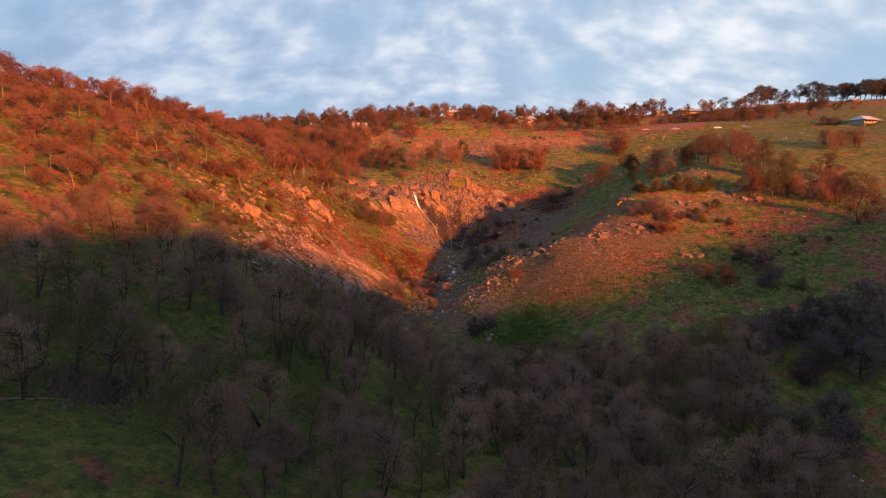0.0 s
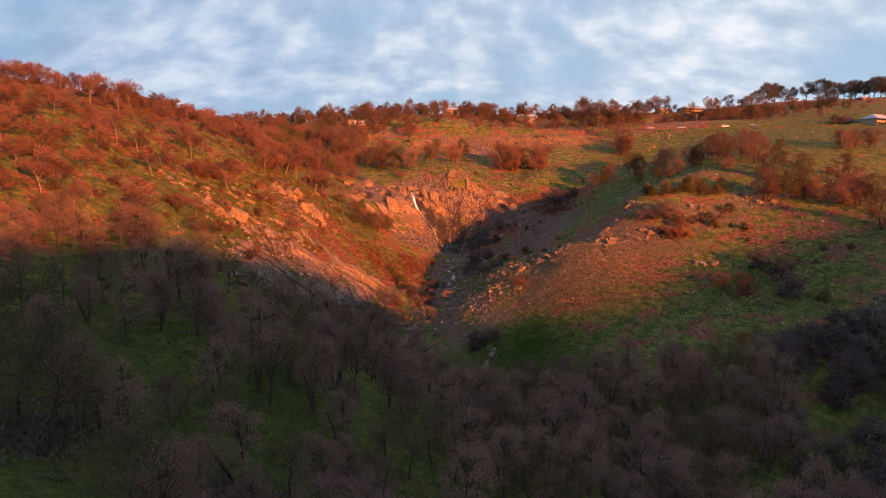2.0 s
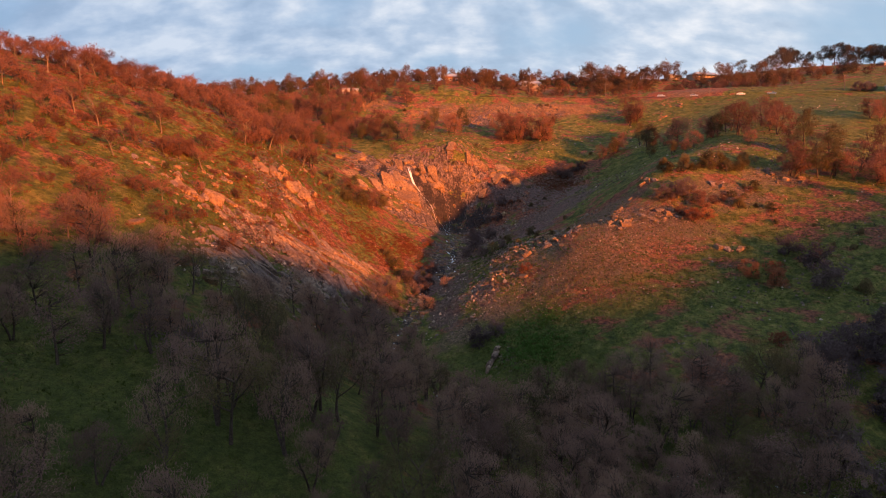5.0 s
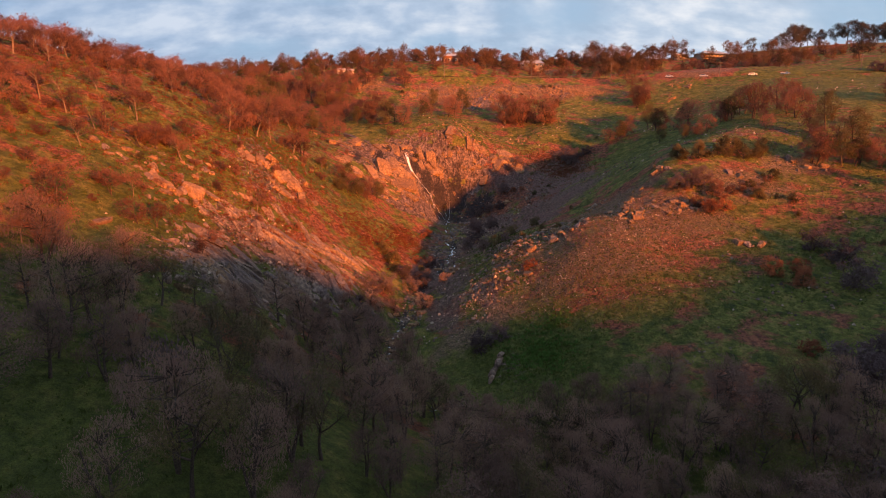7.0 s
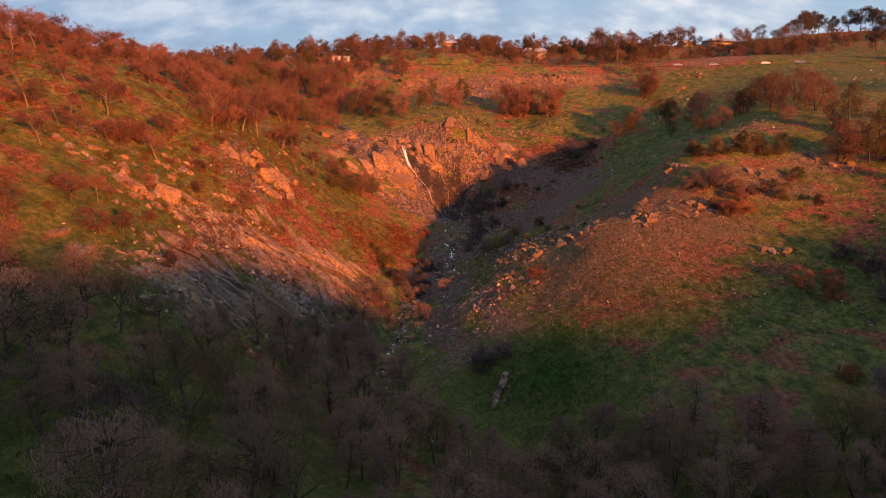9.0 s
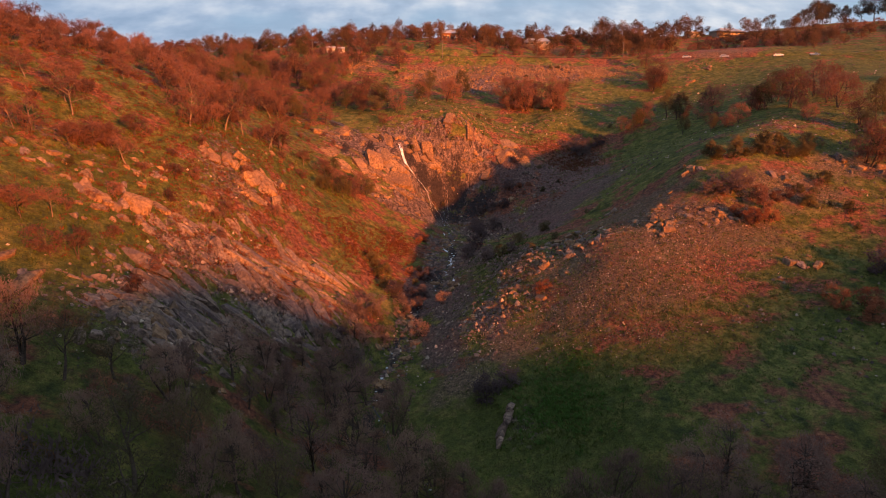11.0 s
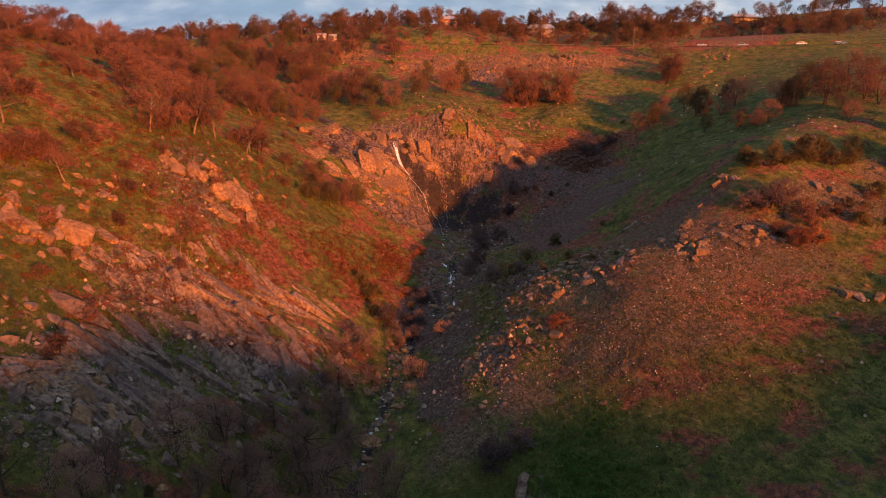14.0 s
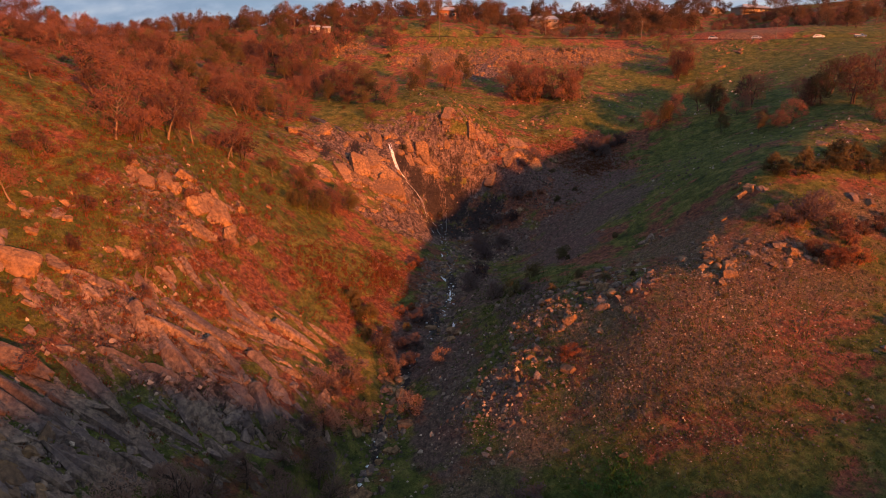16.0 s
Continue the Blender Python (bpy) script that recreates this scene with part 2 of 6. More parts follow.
def noise_of(n, l, vector, scale, detail=4, rough=0.55, distortion=0.0):
    t = n.new("ShaderNodeTexNoise")
    t.inputs["Scale"].default_value, t.inputs["Detail"].default_value = scale, detail
    t.inputs["Roughness"].default_value, t.inputs["Distortion"].default_value = rough, distortion
    l.new(vector, t.inputs["Vector"])
    return t.outputs["Fac"]


def mixed(n, l, fac, a, b, mode="MIX"):
    m = n.new("ShaderNodeMixRGB")
    m.blend_type = mode
    for s, v in zip(m.inputs, (fac, a, b)):
        if isinstance(v, (int, float)):
            s.default_value = v
        elif isinstance(v, tuple):
            s.default_value = (*v, 1)
        else:
            l.new(v, s)
    return m.outputs[0]


def mathed(n, l, op, a, b=0.0, clamp=False):
    m = n.new("ShaderNodeMath")
    m.operation, m.use_clamp = op, clamp
    for s, v in zip(m.inputs, (a, b)):
        if isinstance(v, (int, float)):
            s.default_value = v
        else:
            l.new(v, s)
    return m.outputs[0]


def bumped(n, l, b, height, strength, distance):
    k = n.new("ShaderNodeBump")
    k.inputs["Strength"].default_value, k.inputs["Distance"].default_value = strength, distance
    l.new(height, k.inputs["Height"])
    l.new(k.outputs[0], b.inputs["Normal"])


def position(n):
    return n.new("ShaderNodeNewGeometry").outputs["Position"]


def cracks(n, l, p, scale, stretch):
    """Dark joints between blocks of rock: zero in a joint, one on a block."""
    k = n.new("ShaderNodeMapping")
    k.inputs["Scale"].default_value = stretch
    l.new(p, k.inputs["Vector"])
    warp = mixed(n, l, 0.12, k.outputs[0], n_colour(n, l, k.outputs[0], 1.2))
    v = n.new("ShaderNodeTexVoronoi")
    v.feature = "DISTANCE_TO_EDGE"
    v.inputs["Scale"].default_value = scale
    l.new(warp, v.inputs["Vector"])
    return ramp(n, l, v.outputs["Distance"], [(0.0, (0.1, 0.1, 0.1)), (0.05, (1, 1, 1))])


def n_colour(n, l, vector, scale):
    t = n.new("ShaderNodeTexNoise")
    t.inputs["Scale"].default_value, t.inputs["Detail"].default_value = scale, 4
    l.new(vector, t.inputs["Vector"])
    return t.outputs["Color"]


def ground_material():
    m, n, l, b = material("ground_cover", 0.95)
    p = position(n)
    grass = ramp(n, l, noise_of(n, l, p, 0.35, 6, 0.6), [(0.30, (0.036, 0.052, 0.018)), (0.50, (0.118, 0.131, 0.029)), (0.72, (0.250, 0.200, 0.068))])
    bracken = ramp(n, l, noise_of(n, l, p, 0.9, 6, 0.65), [(0.30, (0.070, 0.036, 0.036)), (0.50, (0.215, 0.080, 0.052)), (0.70, (0.350, 0.150, 0.085))])
    stone = ramp(n, l, noise_of(n, l, p, 1.3, 8, 0.65), [(0.30, (0.046, 0.035, 0.036)), (0.50, (0.190, 0.136, 0.125)), (0.72, (0.370, 0.268, 0.228))])
    run = n.new("ShaderNodeMapping")
    run.inputs["Scale"].default_value = (0.9, 0.5, 0.18)
    l.new(p, run.inputs["Vector"])
    stone = mixed(n, l, 0.8, stone, ramp(n, l, noise_of(n, l, run.outputs[0], 1.0, 6, 0.65), [(0.40, (0.22, 0.20, 0.21)), (0.56, (1.1, 1.1, 1.1))]), "MULTIPLY")
    stone = mixed(n, l, 0.35, stone, cracks(n, l, p, 0.42, (1.0, 0.8, 0.7)), "MULTIPLY")
    # damp rock, and the shade at the cliff base painted in the same dark tone
    wet_shade = n.new("ShaderNodeAttribute")
    wet_shade.attribute_name = "wet_shade"
    stone = mixed(n, l, ramp(n, l, mathed(n, l, "ADD", wet_shade.outputs["Fac"], mathed(n, l, "MULTIPLY", mathed(n, l, "SUBTRACT", noise_of(n, l, run.outputs[0], 2.2, 5, 0.7), 0.5), 1.5)), [(0.42, (0, 0, 0)), (0.62, (0.9, 0.9, 0.9))]), stone, (0.032, 0.026, 0.030))
    dry = n.new("ShaderNodeAttribute")
    dry.attribute_name = "dry"
    rock = n.new("ShaderNodeAttribute")
    rock.attribute_name = "rock"
    big, fine = noise_of(n, l, p, 0.045, 5, 0.6), noise_of(n, l, p, 0.6, 5, 0.7)
    fall_line = n.new("ShaderNodeMapping")
    fall_line.inputs["Scale"].default_value = (0.75, 1.05, 0.8)
    l.new(p, fall_line.inputs["Vector"])
    k = mathed(n, l, "ADD", mathed(n, l, "MULTIPLY", big, 0.8), mathed(n, l, "MULTIPLY", noise_of(n, l, fall_line.outputs[0], 0.17, 6, 0.58), 1.6))
    k = mathed(n, l, "SUBTRACT", k, 0.20)
    k = mathed(n, l, "ADD", mathed(n, l, "SUBTRACT", k, 1.0), mathed(n, l, "SUBTRACT", dry.outputs["Fac"], 0.5))
    cover = ramp(n, l, mathed(n, l, "ADD", k, 0.5), [(0.43, (0, 0, 0)), (0.58, (1, 1, 1))])
    lush = ramp(n, l, mathed(n, l, "ADD", dry.outputs["Fac"], mathed(n, l, "MULTIPLY", mathed(n, l, "SUBTRACT", fine, 0.5), 0.5)), [(0.16, (1, 1, 1)), (0.36, (0, 0, 0))])
    grass = mixed(n, l, mathed(n, l, "MULTIPLY", lush, 0.8), grass, (0.076, 0.096, 0.022))
    colour = mixed(n, l, cover, grass, bracken)
    earth = n.new("ShaderNodeAttribute")
    earth.attribute_name = "earth"
    soil = ramp(n, l, noise_of(n, l, p, 2.4, 7, 0.7), [(0.34, (0.056, 0.044, 0.036)), (0.50, (0.172, 0.116, 0.082)), (0.66, (0.310, 0.214, 0.150))])
    so = mathed(n, l, "ADD", earth.outputs["Fac"], mathed(n, l, "MULTIPLY", mathed(n, l, "SUBTRACT", noise_of(n, l, p, 0.22, 6, 0.7), 0.5), 2.0))
    colour = mixed(n, l, ramp(n, l, so, [(0.26, (0, 0, 0)), (0.78, (0.85, 0.85, 0.85))]), colour, soil)
    twig = n.new("ShaderNodeAttribute")
    twig.attribute_name = "twig"
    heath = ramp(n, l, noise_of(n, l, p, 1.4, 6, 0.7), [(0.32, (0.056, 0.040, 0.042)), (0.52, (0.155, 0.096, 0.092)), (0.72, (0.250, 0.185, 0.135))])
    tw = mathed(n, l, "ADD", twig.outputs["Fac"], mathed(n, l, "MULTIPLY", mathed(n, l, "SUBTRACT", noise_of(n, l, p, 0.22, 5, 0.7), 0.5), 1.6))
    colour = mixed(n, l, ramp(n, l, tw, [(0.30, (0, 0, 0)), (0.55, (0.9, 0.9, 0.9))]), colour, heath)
    rk = mathed(n, l, "ADD", rock.outputs["Fac"], mathed(n, l, "MULTIPLY", mathed(n, l, "SUBTRACT", fine, 0.5), 1.6))
    colour = mixed(n, l, ramp(n, l, rk, [(0.42, (0, 0, 0)), (0.60, (1, 1, 1))]), colour, stone)
    speck = noise_of(n, l, p, 5.0, 3, 0.7)
    mottle = noise_of(n, l, p, 1.1, 5, 0.75)
    colour = mixed(n, l, 0.75, colour, ramp(n, l, mottle, [(0.34, (0.40, 0.38, 0.42)), (0.52, (1.0, 1.0, 1.0)), (0.68, (1.45, 1.38, 1.3))]), "MULTIPLY")
    colour = mixed(n, l, 0.55, colour, ramp(n, l, speck, [(0.30, (0.35, 0.35, 0.35)), (0.62, (1.25, 1.25, 1.25))]), "MULTIPLY")
    l.new(colour, b.inputs["Base Color"])
    bumped(n, l, b, mathed(n, l, "ADD", noise_of(n, l, p, 1.8, 6, 0.7), mathed(n, l, "MULTIPLY", speck, 0.6)), 1.0, 0.8)
    return m


def rock_material(name, tint=(1, 1, 1)):
    m, n, l, b = material(name, 0.85)
    p = position(n)
    info = n.new("ShaderNodeObjectInfo")
    base = ramp(n, l, noise_of(n, l, p, 1.6, 8, 0.65), [(0.30, (0.060, 0.046, 0.050)), (0.50, (0.205, 0.150, 0.124)), (0.74, (0.375, 0.275, 0.212))])
    base = mixed(n, l, 0.34, base, cracks(n, l, p, 0.30, (1.0, 0.7, 0.8)), "MULTIPLY")
    base = mixed(n, l, 0.22, base, cracks(n, l, p, 1.0, (1.0, 1.0, 0.6)), "MULTIPLY")
    grey = ramp(n, l, noise_of(n, l, p, 0.16, 4, 0.6), [(0.46, (0, 0, 0)), (0.60, (1, 1, 1))])
    base = mixed(n, l, mathed(n, l, "MULTIPLY", grey, 0.6), base, (0.125, 0.098, 0.112))
    streak = n.new("ShaderNodeMapping")
    streak.inputs["Scale"].default_value = (2.2, 2.2, 0.35)
    l.new(p, streak.inputs["Vector"])
    base = mixed(n, l, 0.25, base, ramp(n, l, noise_of(n, l, streak.outputs[0], 1.0, 4, 0.6), [(0.36, (0.30, 0.28, 0.30)), (0.58, (1.15, 1.15, 1.15))]), "MULTIPLY")
    base = mixed(n, l, 1.0, base, ramp(n, l, info.outputs["Random"], [(0.0, (0.72 * tint[0], 0.68 * tint[1], 0.66 * tint[2])), (1.0, (1.15 * tint[0], 1.10 * tint[1], 1.05 * tint[2]))]), "MULTIPLY")
    lichen = ramp(n, l, noise_of(n, l, p, 3.5, 5, 0.7), [(0.62, (0, 0, 0)), (0.70, (1, 1, 1))])
    base = mixed(n, l, mathed(n, l, "MULTIPLY", lichen, 0.45), base, (0.13, 0.13, 0.09))
    l.new(base, b.inputs["Base Color"])
    bumped(n, l, b, noise_of(n, l, p, 3.0, 8, 0.7), 0.9, 0.35)
    return m


def leaf_material(name, dark, mid, light, through=0.25):
    m, n, l, b = material(name, 0.75)
    info = n.new("ShaderNodeObjectInfo")
    geo = n.new("ShaderNodeNewGeometry")
    v = mathed(n, l, "ADD", mathed(n, l, "MULTIPLY", info.outputs["Random"], 0.8), mathed(n, l, "MULTIPLY", geo.outputs["Random Per Island"], 0.2))
    v = mathed(n, l, "ADD", mathed(n, l, "MULTIPLY", v, 0.6), mathed(n, l, "MULTIPLY", noise_of(n, l, geo.outputs["Position"], 0.45, 3), 0.4))
    colour = ramp(n, l, v, [(0.18, dark), (0.48, mid), (0.78, light)])
    l.new(colour, b.inputs["Base Color"])
    t = n.new("ShaderNodeBsdfTranslucent")
    l.new(colour, t.inputs["Color"])
    mix = n.new("ShaderNodeMixShader")
    mix.inputs["Fac"].default_value = through
    l.new(b.outputs[0], mix.inputs[1])
    l.new(t.outputs[0], mix.inputs[2])
    l.new(mix.outputs[0], n["Material Output"].inputs["Surface"])
    return m


def plain_material(name, colour, roughness=0.7, metallic=0.0, grain=6.0, spread=0.25):
    m, n, l, b = material(name, roughness)
    p = position(n)
    c = ramp(n, l, noise_of(n, l, p, grain, 5, 0.6), [(0.3, tuple(v * (1 - spread) for v in colour)), (0.7, tuple(min(1.0, v * (1 + spread)) for v in colour))])
    l.new(c, b.inputs["Base Color"])
    b.inputs["Metallic"].default_value = metallic
    bumped(n, l, b, noise_of(n, l, p, grain * 2, 3), 0.3, 0.02)
    return m


GROUND = ground_material()
ROCK = rock_material("weathered_granite")
TAWNY_ROCK = rock_material("tawny_granite", (1.22, 1.04, 0.72))
LEAF_GREY = leaf_material("grey_brown_foliage", (0.125, 0.080, 0.070), (0.225, 0.142, 0.118), (0.300, 0.192, 0.145), 0.45)
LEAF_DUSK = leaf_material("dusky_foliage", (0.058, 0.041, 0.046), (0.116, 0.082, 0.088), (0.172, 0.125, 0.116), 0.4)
LEAF_GUM = leaf_material("dark_gum_foliage", (0.030, 0.032, 0.026), (0.056, 0.052, 0.042), (0.090, 0.076, 0.056), 0.35)
LEAF_RIDGE = leaf_material("bronze_foliage", (0.050, 0.034, 0.020), (0.120, 0.072, 0.040), (0.195, 0.115, 0.062), 0.45)
LEAF_RUST = leaf_material("rusty_foliage", (0.062, 0.036, 0.028), (0.165, 0.080, 0.060), (0.250, 0.120, 0.085), 0.45)
LEAF_RED = leaf_material("red_heath", (0.130, 0.048, 0.028), (0.230, 0.085, 0.045), (0.300, 0.130, 0.065), 0.3)
LEAF_HEATH = leaf_material("heath", (0.090, 0.034, 0.018), (0.190, 0.068, 0.030), (0.270, 0.120, 0.050), 0.3)
LEAF_OLIVE = leaf_material("olive_foliage", (0.050, 0.044, 0.022), (0.095, 0.078, 0.036), (0.155, 0.120, 0.055), 0.4)
BARK = plain_material("bark", (0.075, 0.054, 0.046), 0.9, 0.0, 4.0, 0.5)
PALE_BARK = plain_material("pale_bark", (0.165, 0.12, 0.095), 0.85, 0.0, 3.0, 0.35)

# ---- building helpers ----


def quick_mesh(name, verts, faces, mat, smooth_faces=False):
    """A mesh from arrays, all faces with the same number of corners."""
    me = bpy.data.meshes.new(name)
    verts, faces = np.asarray(verts, np.float32), np.asarray(faces, np.int32)
    k = faces.shape[1]
    me.vertices.add(len(verts))
    me.vertices.foreach_set("co", verts.ravel())
    me.loops.add(faces.size)
    me.loops.foreach_set("vertex_index", faces.ravel())
    me.polygons.add(len(faces))
    me.polygons.foreach_set("loop_start", np.arange(0, faces.size, k, dtype=np.int32))
    me.polygons.foreach_set("loop_total", np.full(len(faces), k, np.int32))
    me.polygons.foreach_set("use_smooth", np.full(len(faces), smooth_faces))
    me.materials.append(mat)
    me.update(calc_edges=True)
    return me


def part(name, bm, mat, parent, label=""):
    me = bpy.data.meshes.new(name)
    bm.to_mesh(me)
    bm.free()
    me.materials.append(mat)
    ob = new(name, me)
    ob.parent = parent
    return tagged(ob, label)


def part_of(name, me, parent, label=""):
    ob = new(name, me)
    ob.parent = parent
    return tagged(ob, label)


# ---- the ground: one sheet to the horizon ----


def spaced(low, high, step, reach):
    mid = list(np.arange(low, high + 0.01, step))
    out, d = [], step
    a, b = mid[0], mid[-1]
    left, right = [], []
    while a > -reach:
        d *= 1.13
        a -= d
        left.append(a)
    d = step
    while b < reach + 400:
        d *= 1.13
        b += d
        right.append(b)
    return np.array(left[::-1] + mid + right)


gx, gy = spaced(-135, 165, 1.3, 3400), np.concatenate([spaced(70, 300, 1.25, 3000)[:-1]])
keep_y = gy[(gy <= 300)]
far_y, y_at, d_at = [], 300.0, 1.3
while y_at < 3600:
    d_at = 2.2 if y_at < 480 else d_at * 1.15
    y_at += d_at
    far_y.append(y_at)
gy = np.concatenate([keep_y, far_y])
mx, my = np.meshgrid(gx, gy)
mz, mrock = land(mx, my)
ny, nx = mx.shape
quad = (np.arange(ny - 1)[:, None] * nx + np.arange(nx - 1)[None, :]).ravel()
ground_mesh = quick_mesh("ground", np.stack([mx.ravel(), my.ravel(), mz], 1), np.stack([quad, quad + 1, quad + nx + 1, quad + nx], 1), GROUND, True)
# how dry the cover is: bracken and bare earth on the slopes, green on the flats and meadows
DRY = [(-70, 190, 45, 60, 0.44), (-20, 235, 14, 26, 0.54), (-24, 226, 10, 12, 0.52), (-14, 241, 6, 8, 0.62), (38, 186, 20, 16, 0.62), (54, 206, 20, 9, 0.66), (22, 216, 11, 26, 0.38), (10, 190, 8, 14, 0.34), (38, 246, 12, 16, 0.6), (95, 212, 24, 12, 0.56), (48, 225, 10, 8, 0.7), (-60, 290, 60, 40, 0.4), (50, 300, 16, 14, 0.95), (30, 285, 14, 12, 0.7), (-110, 250, 60, 90, 0.52), (70, 309, 14, 6, 0.85)]
DRY_MORE = [(0, 440, 200, 30, 0.44), (90, 430, 70, 14, 0.42), (146, 396, 14, 7, 1.0), (120, 200, 40, 30, 0.42), (70, 150, 14, 12, 0.55), (31, 166, 6, 5, 0.3), (49, 150, 4, 8, 0.45), (51, 136, 4, 8, 0.7), (76, 109, 8, 6, 0.8), (44, 160, 8, 5, 0.35), (74, 170, 10, 8, 0.4), (135, 402, 18, 4, 1.1), (66, 456, 14, 8, 0.9), (40, 168, 10, 4, 0.3), (-51, 184, 8, 6, 0.7), (-40, 205, 10, 12, 0.6)]
GREEN = [(88, 145, 30, 22, 0.32), (45, 105, 40, 24, 0.2), (60, 165, 26, 14, 0.38), (-38, 90, 24, 24, 0.08), (18, 160, 14, 12, 0.0), (24, 169, 4, 4, 0.0), (62, 262, 14, 18, 0.22), (50, 238, 9, 8, 0.25), (64, 280, 12, 12, 0.3), (0, 325, 50, 16, 0.36), (90, 290, 30, 40, 0.3)]
GREEN_MORE = [(100, 335, 40, 30, 0.27), (200, 330, 70, 50, 0.22), (-10, 165, 8, 14, 0.2), (150, 250, 40, 40, 0.3), (-62, 184, 10, 8, 0.2), (-60, 158, 12, 14, 0.15), (-58, 222, 10, 8, 0.15), (-40, 244, 7, 8, 0.15), (-53, 279, 10, 8, 0.2), (-42, 255, 8, 12, 0.25), (-38, 160, 14, 14, 0.2), (-42, 186, 10, 10, 0.3), (-85, 150, 22, 20, 0.25), (-92, 200, 12, 14, 0.25)]
GREEN_SLOPE = [(-56, 213, 7, 9, 0.08), (-56, 286, 7, 9, 0.08), (-41, 236, 5, 8, 0.08), (-30, 243, 5, 9, 0.08), (-59, 162, 6, 6, 0.08), (-54, 173, 6, 5, 0.08), (-59, 192, 7, 7, 0.08), (-61, 180, 6, 6, 0.08), (-21, 233, 4, 6, 0.08), (-54, 230, 5, 7, 0.08)]


def dryness(x, y):
    total, weight = np.full_like(x, 0.12 * 0.5), np.full_like(x, 0.12)
    for cx, cy, rx, ry, v in DRY + DRY_MORE + GREEN + GREEN_MORE + GREEN_SLOPE * 2:
        w = np.exp(-(((x - cx) / rx) ** 2 + ((y - cy) / ry) ** 2))
        total, weight = total + w * v, weight + w
    return total / weight


# seepage down the rock face beside the falls, plus painted-in gorge shade: (x, y, reach x, reach y)
WET_SHADE = [(-11.8, 292.3, 2.2, 4.5), (-7.2, 288.7, 3, 5), (-2.1, 287.6, 3.5, 5), (5.3, 289, 5, 6), (1, 280, 9, 7), (14, 284, 8, 7), (-26.4, 289.3, 2, 5), (-34.3, 282.7, 2, 5), (-40.6, 301.8, 4, 3), (-24, 296, 3, 2), (-13, 162, 1.6, 7), (-12, 173, 1.5, 6), (-10, 186, 1.4, 8), (-6.5, 203, 1.5, 10), (-1, 225, 1.6, 10), (3, 245, 1.8, 10)]


def seep_shade(x, y):
    return np.max([np.exp(-((x - cx) / rx) ** 2 - ((y - cy) / ry) ** 2) for cx, cy, rx, ry in WET_SHADE], 0)


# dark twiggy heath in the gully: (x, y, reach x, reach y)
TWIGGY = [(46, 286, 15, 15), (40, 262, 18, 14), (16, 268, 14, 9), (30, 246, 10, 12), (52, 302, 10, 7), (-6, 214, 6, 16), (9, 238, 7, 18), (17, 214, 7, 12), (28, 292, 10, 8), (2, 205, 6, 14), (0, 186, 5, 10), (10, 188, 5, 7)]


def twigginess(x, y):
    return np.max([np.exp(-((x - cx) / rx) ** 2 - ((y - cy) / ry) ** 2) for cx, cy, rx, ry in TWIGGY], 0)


# bare stony earth on the spur: (x, y, reach x, reach y)
BARE = [(42, 182, 12, 7), (37, 188, 13, 9), (54, 206, 16, 9), (27, 182, 7, 7), (66, 200, 13, 9), (85, 213, 14, 8), (48, 196, 14, 8), (28, 198, 8, 8), (50, 220, 14, 8), (106, 224, 12, 7), (36, 391, 22, 9), (66, 390, 26, 10), (6, 386, 20, 10), (-42, 396, 12, 9), (20, 376, 20, 6), (142, 396, 22, 7), (62, 452, 18, 8), (230, 470, 30, 14), (4, 172, 7, 6), (14, 178, 6, 6)]


def bareness(x, y):
    return np.max([np.exp(-((x - cx) / rx) ** 2 - ((y - cy) / ry) ** 2) for cx, cy, rx, ry in BARE], 0)


for key, values in (("earth", bareness(mx.ravel(), my.ravel())), ("twig", twigginess(mx.ravel(), my.ravel())), ("rock", np.maximum(mrock, 0.9 * seep_shade(mx.ravel(), my.ravel()))), ("dry", dryness(mx.ravel(), my.ravel())), ("wet_shade", seep_shade(mx.ravel(), my.ravel()))):
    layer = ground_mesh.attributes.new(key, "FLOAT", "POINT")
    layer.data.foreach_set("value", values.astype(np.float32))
ground = tagged(new("ground", ground_mesh), "rocky valley ground with green grass and rusty bracken", "ground", kind="structure")

# ---- trees ----


TIPS = {}


def tube(verts, faces, a, b, ra, rb, sides=5):
    """One length of wood, joined to the length that it grows from."""
    if not verts:
        TIPS.clear()
    a, b = np.asarray(a, float), np.asarray(b, float)
    w = (b - a) / max(1e-6, np.linalg.norm(b - a))
    u = np.cross(w, (0.3, 0.9, 0.1))
    u /= np.linalg.norm(u)
    v = np.cross(w, u)
    i = len(verts)
    root = TIPS.get(tuple(np.round(a, 3)), 0)
    if i:
        faces.append((i, i + 1, root + 1, root))
    TIPS[tuple(np.round(b, 3))] = i + sides
    for c, r in ((a, ra), (b, rb)):
        for k in range(sides):
            t = 2 * math.pi * k / sides
            verts.append(c + r * (math.cos(t) * u + math.sin(t) * v))
    for k in range(sides):
        n = (k + 1) % sides
        faces.append((i + k, i + n, i + sides + n, i + sides + k))


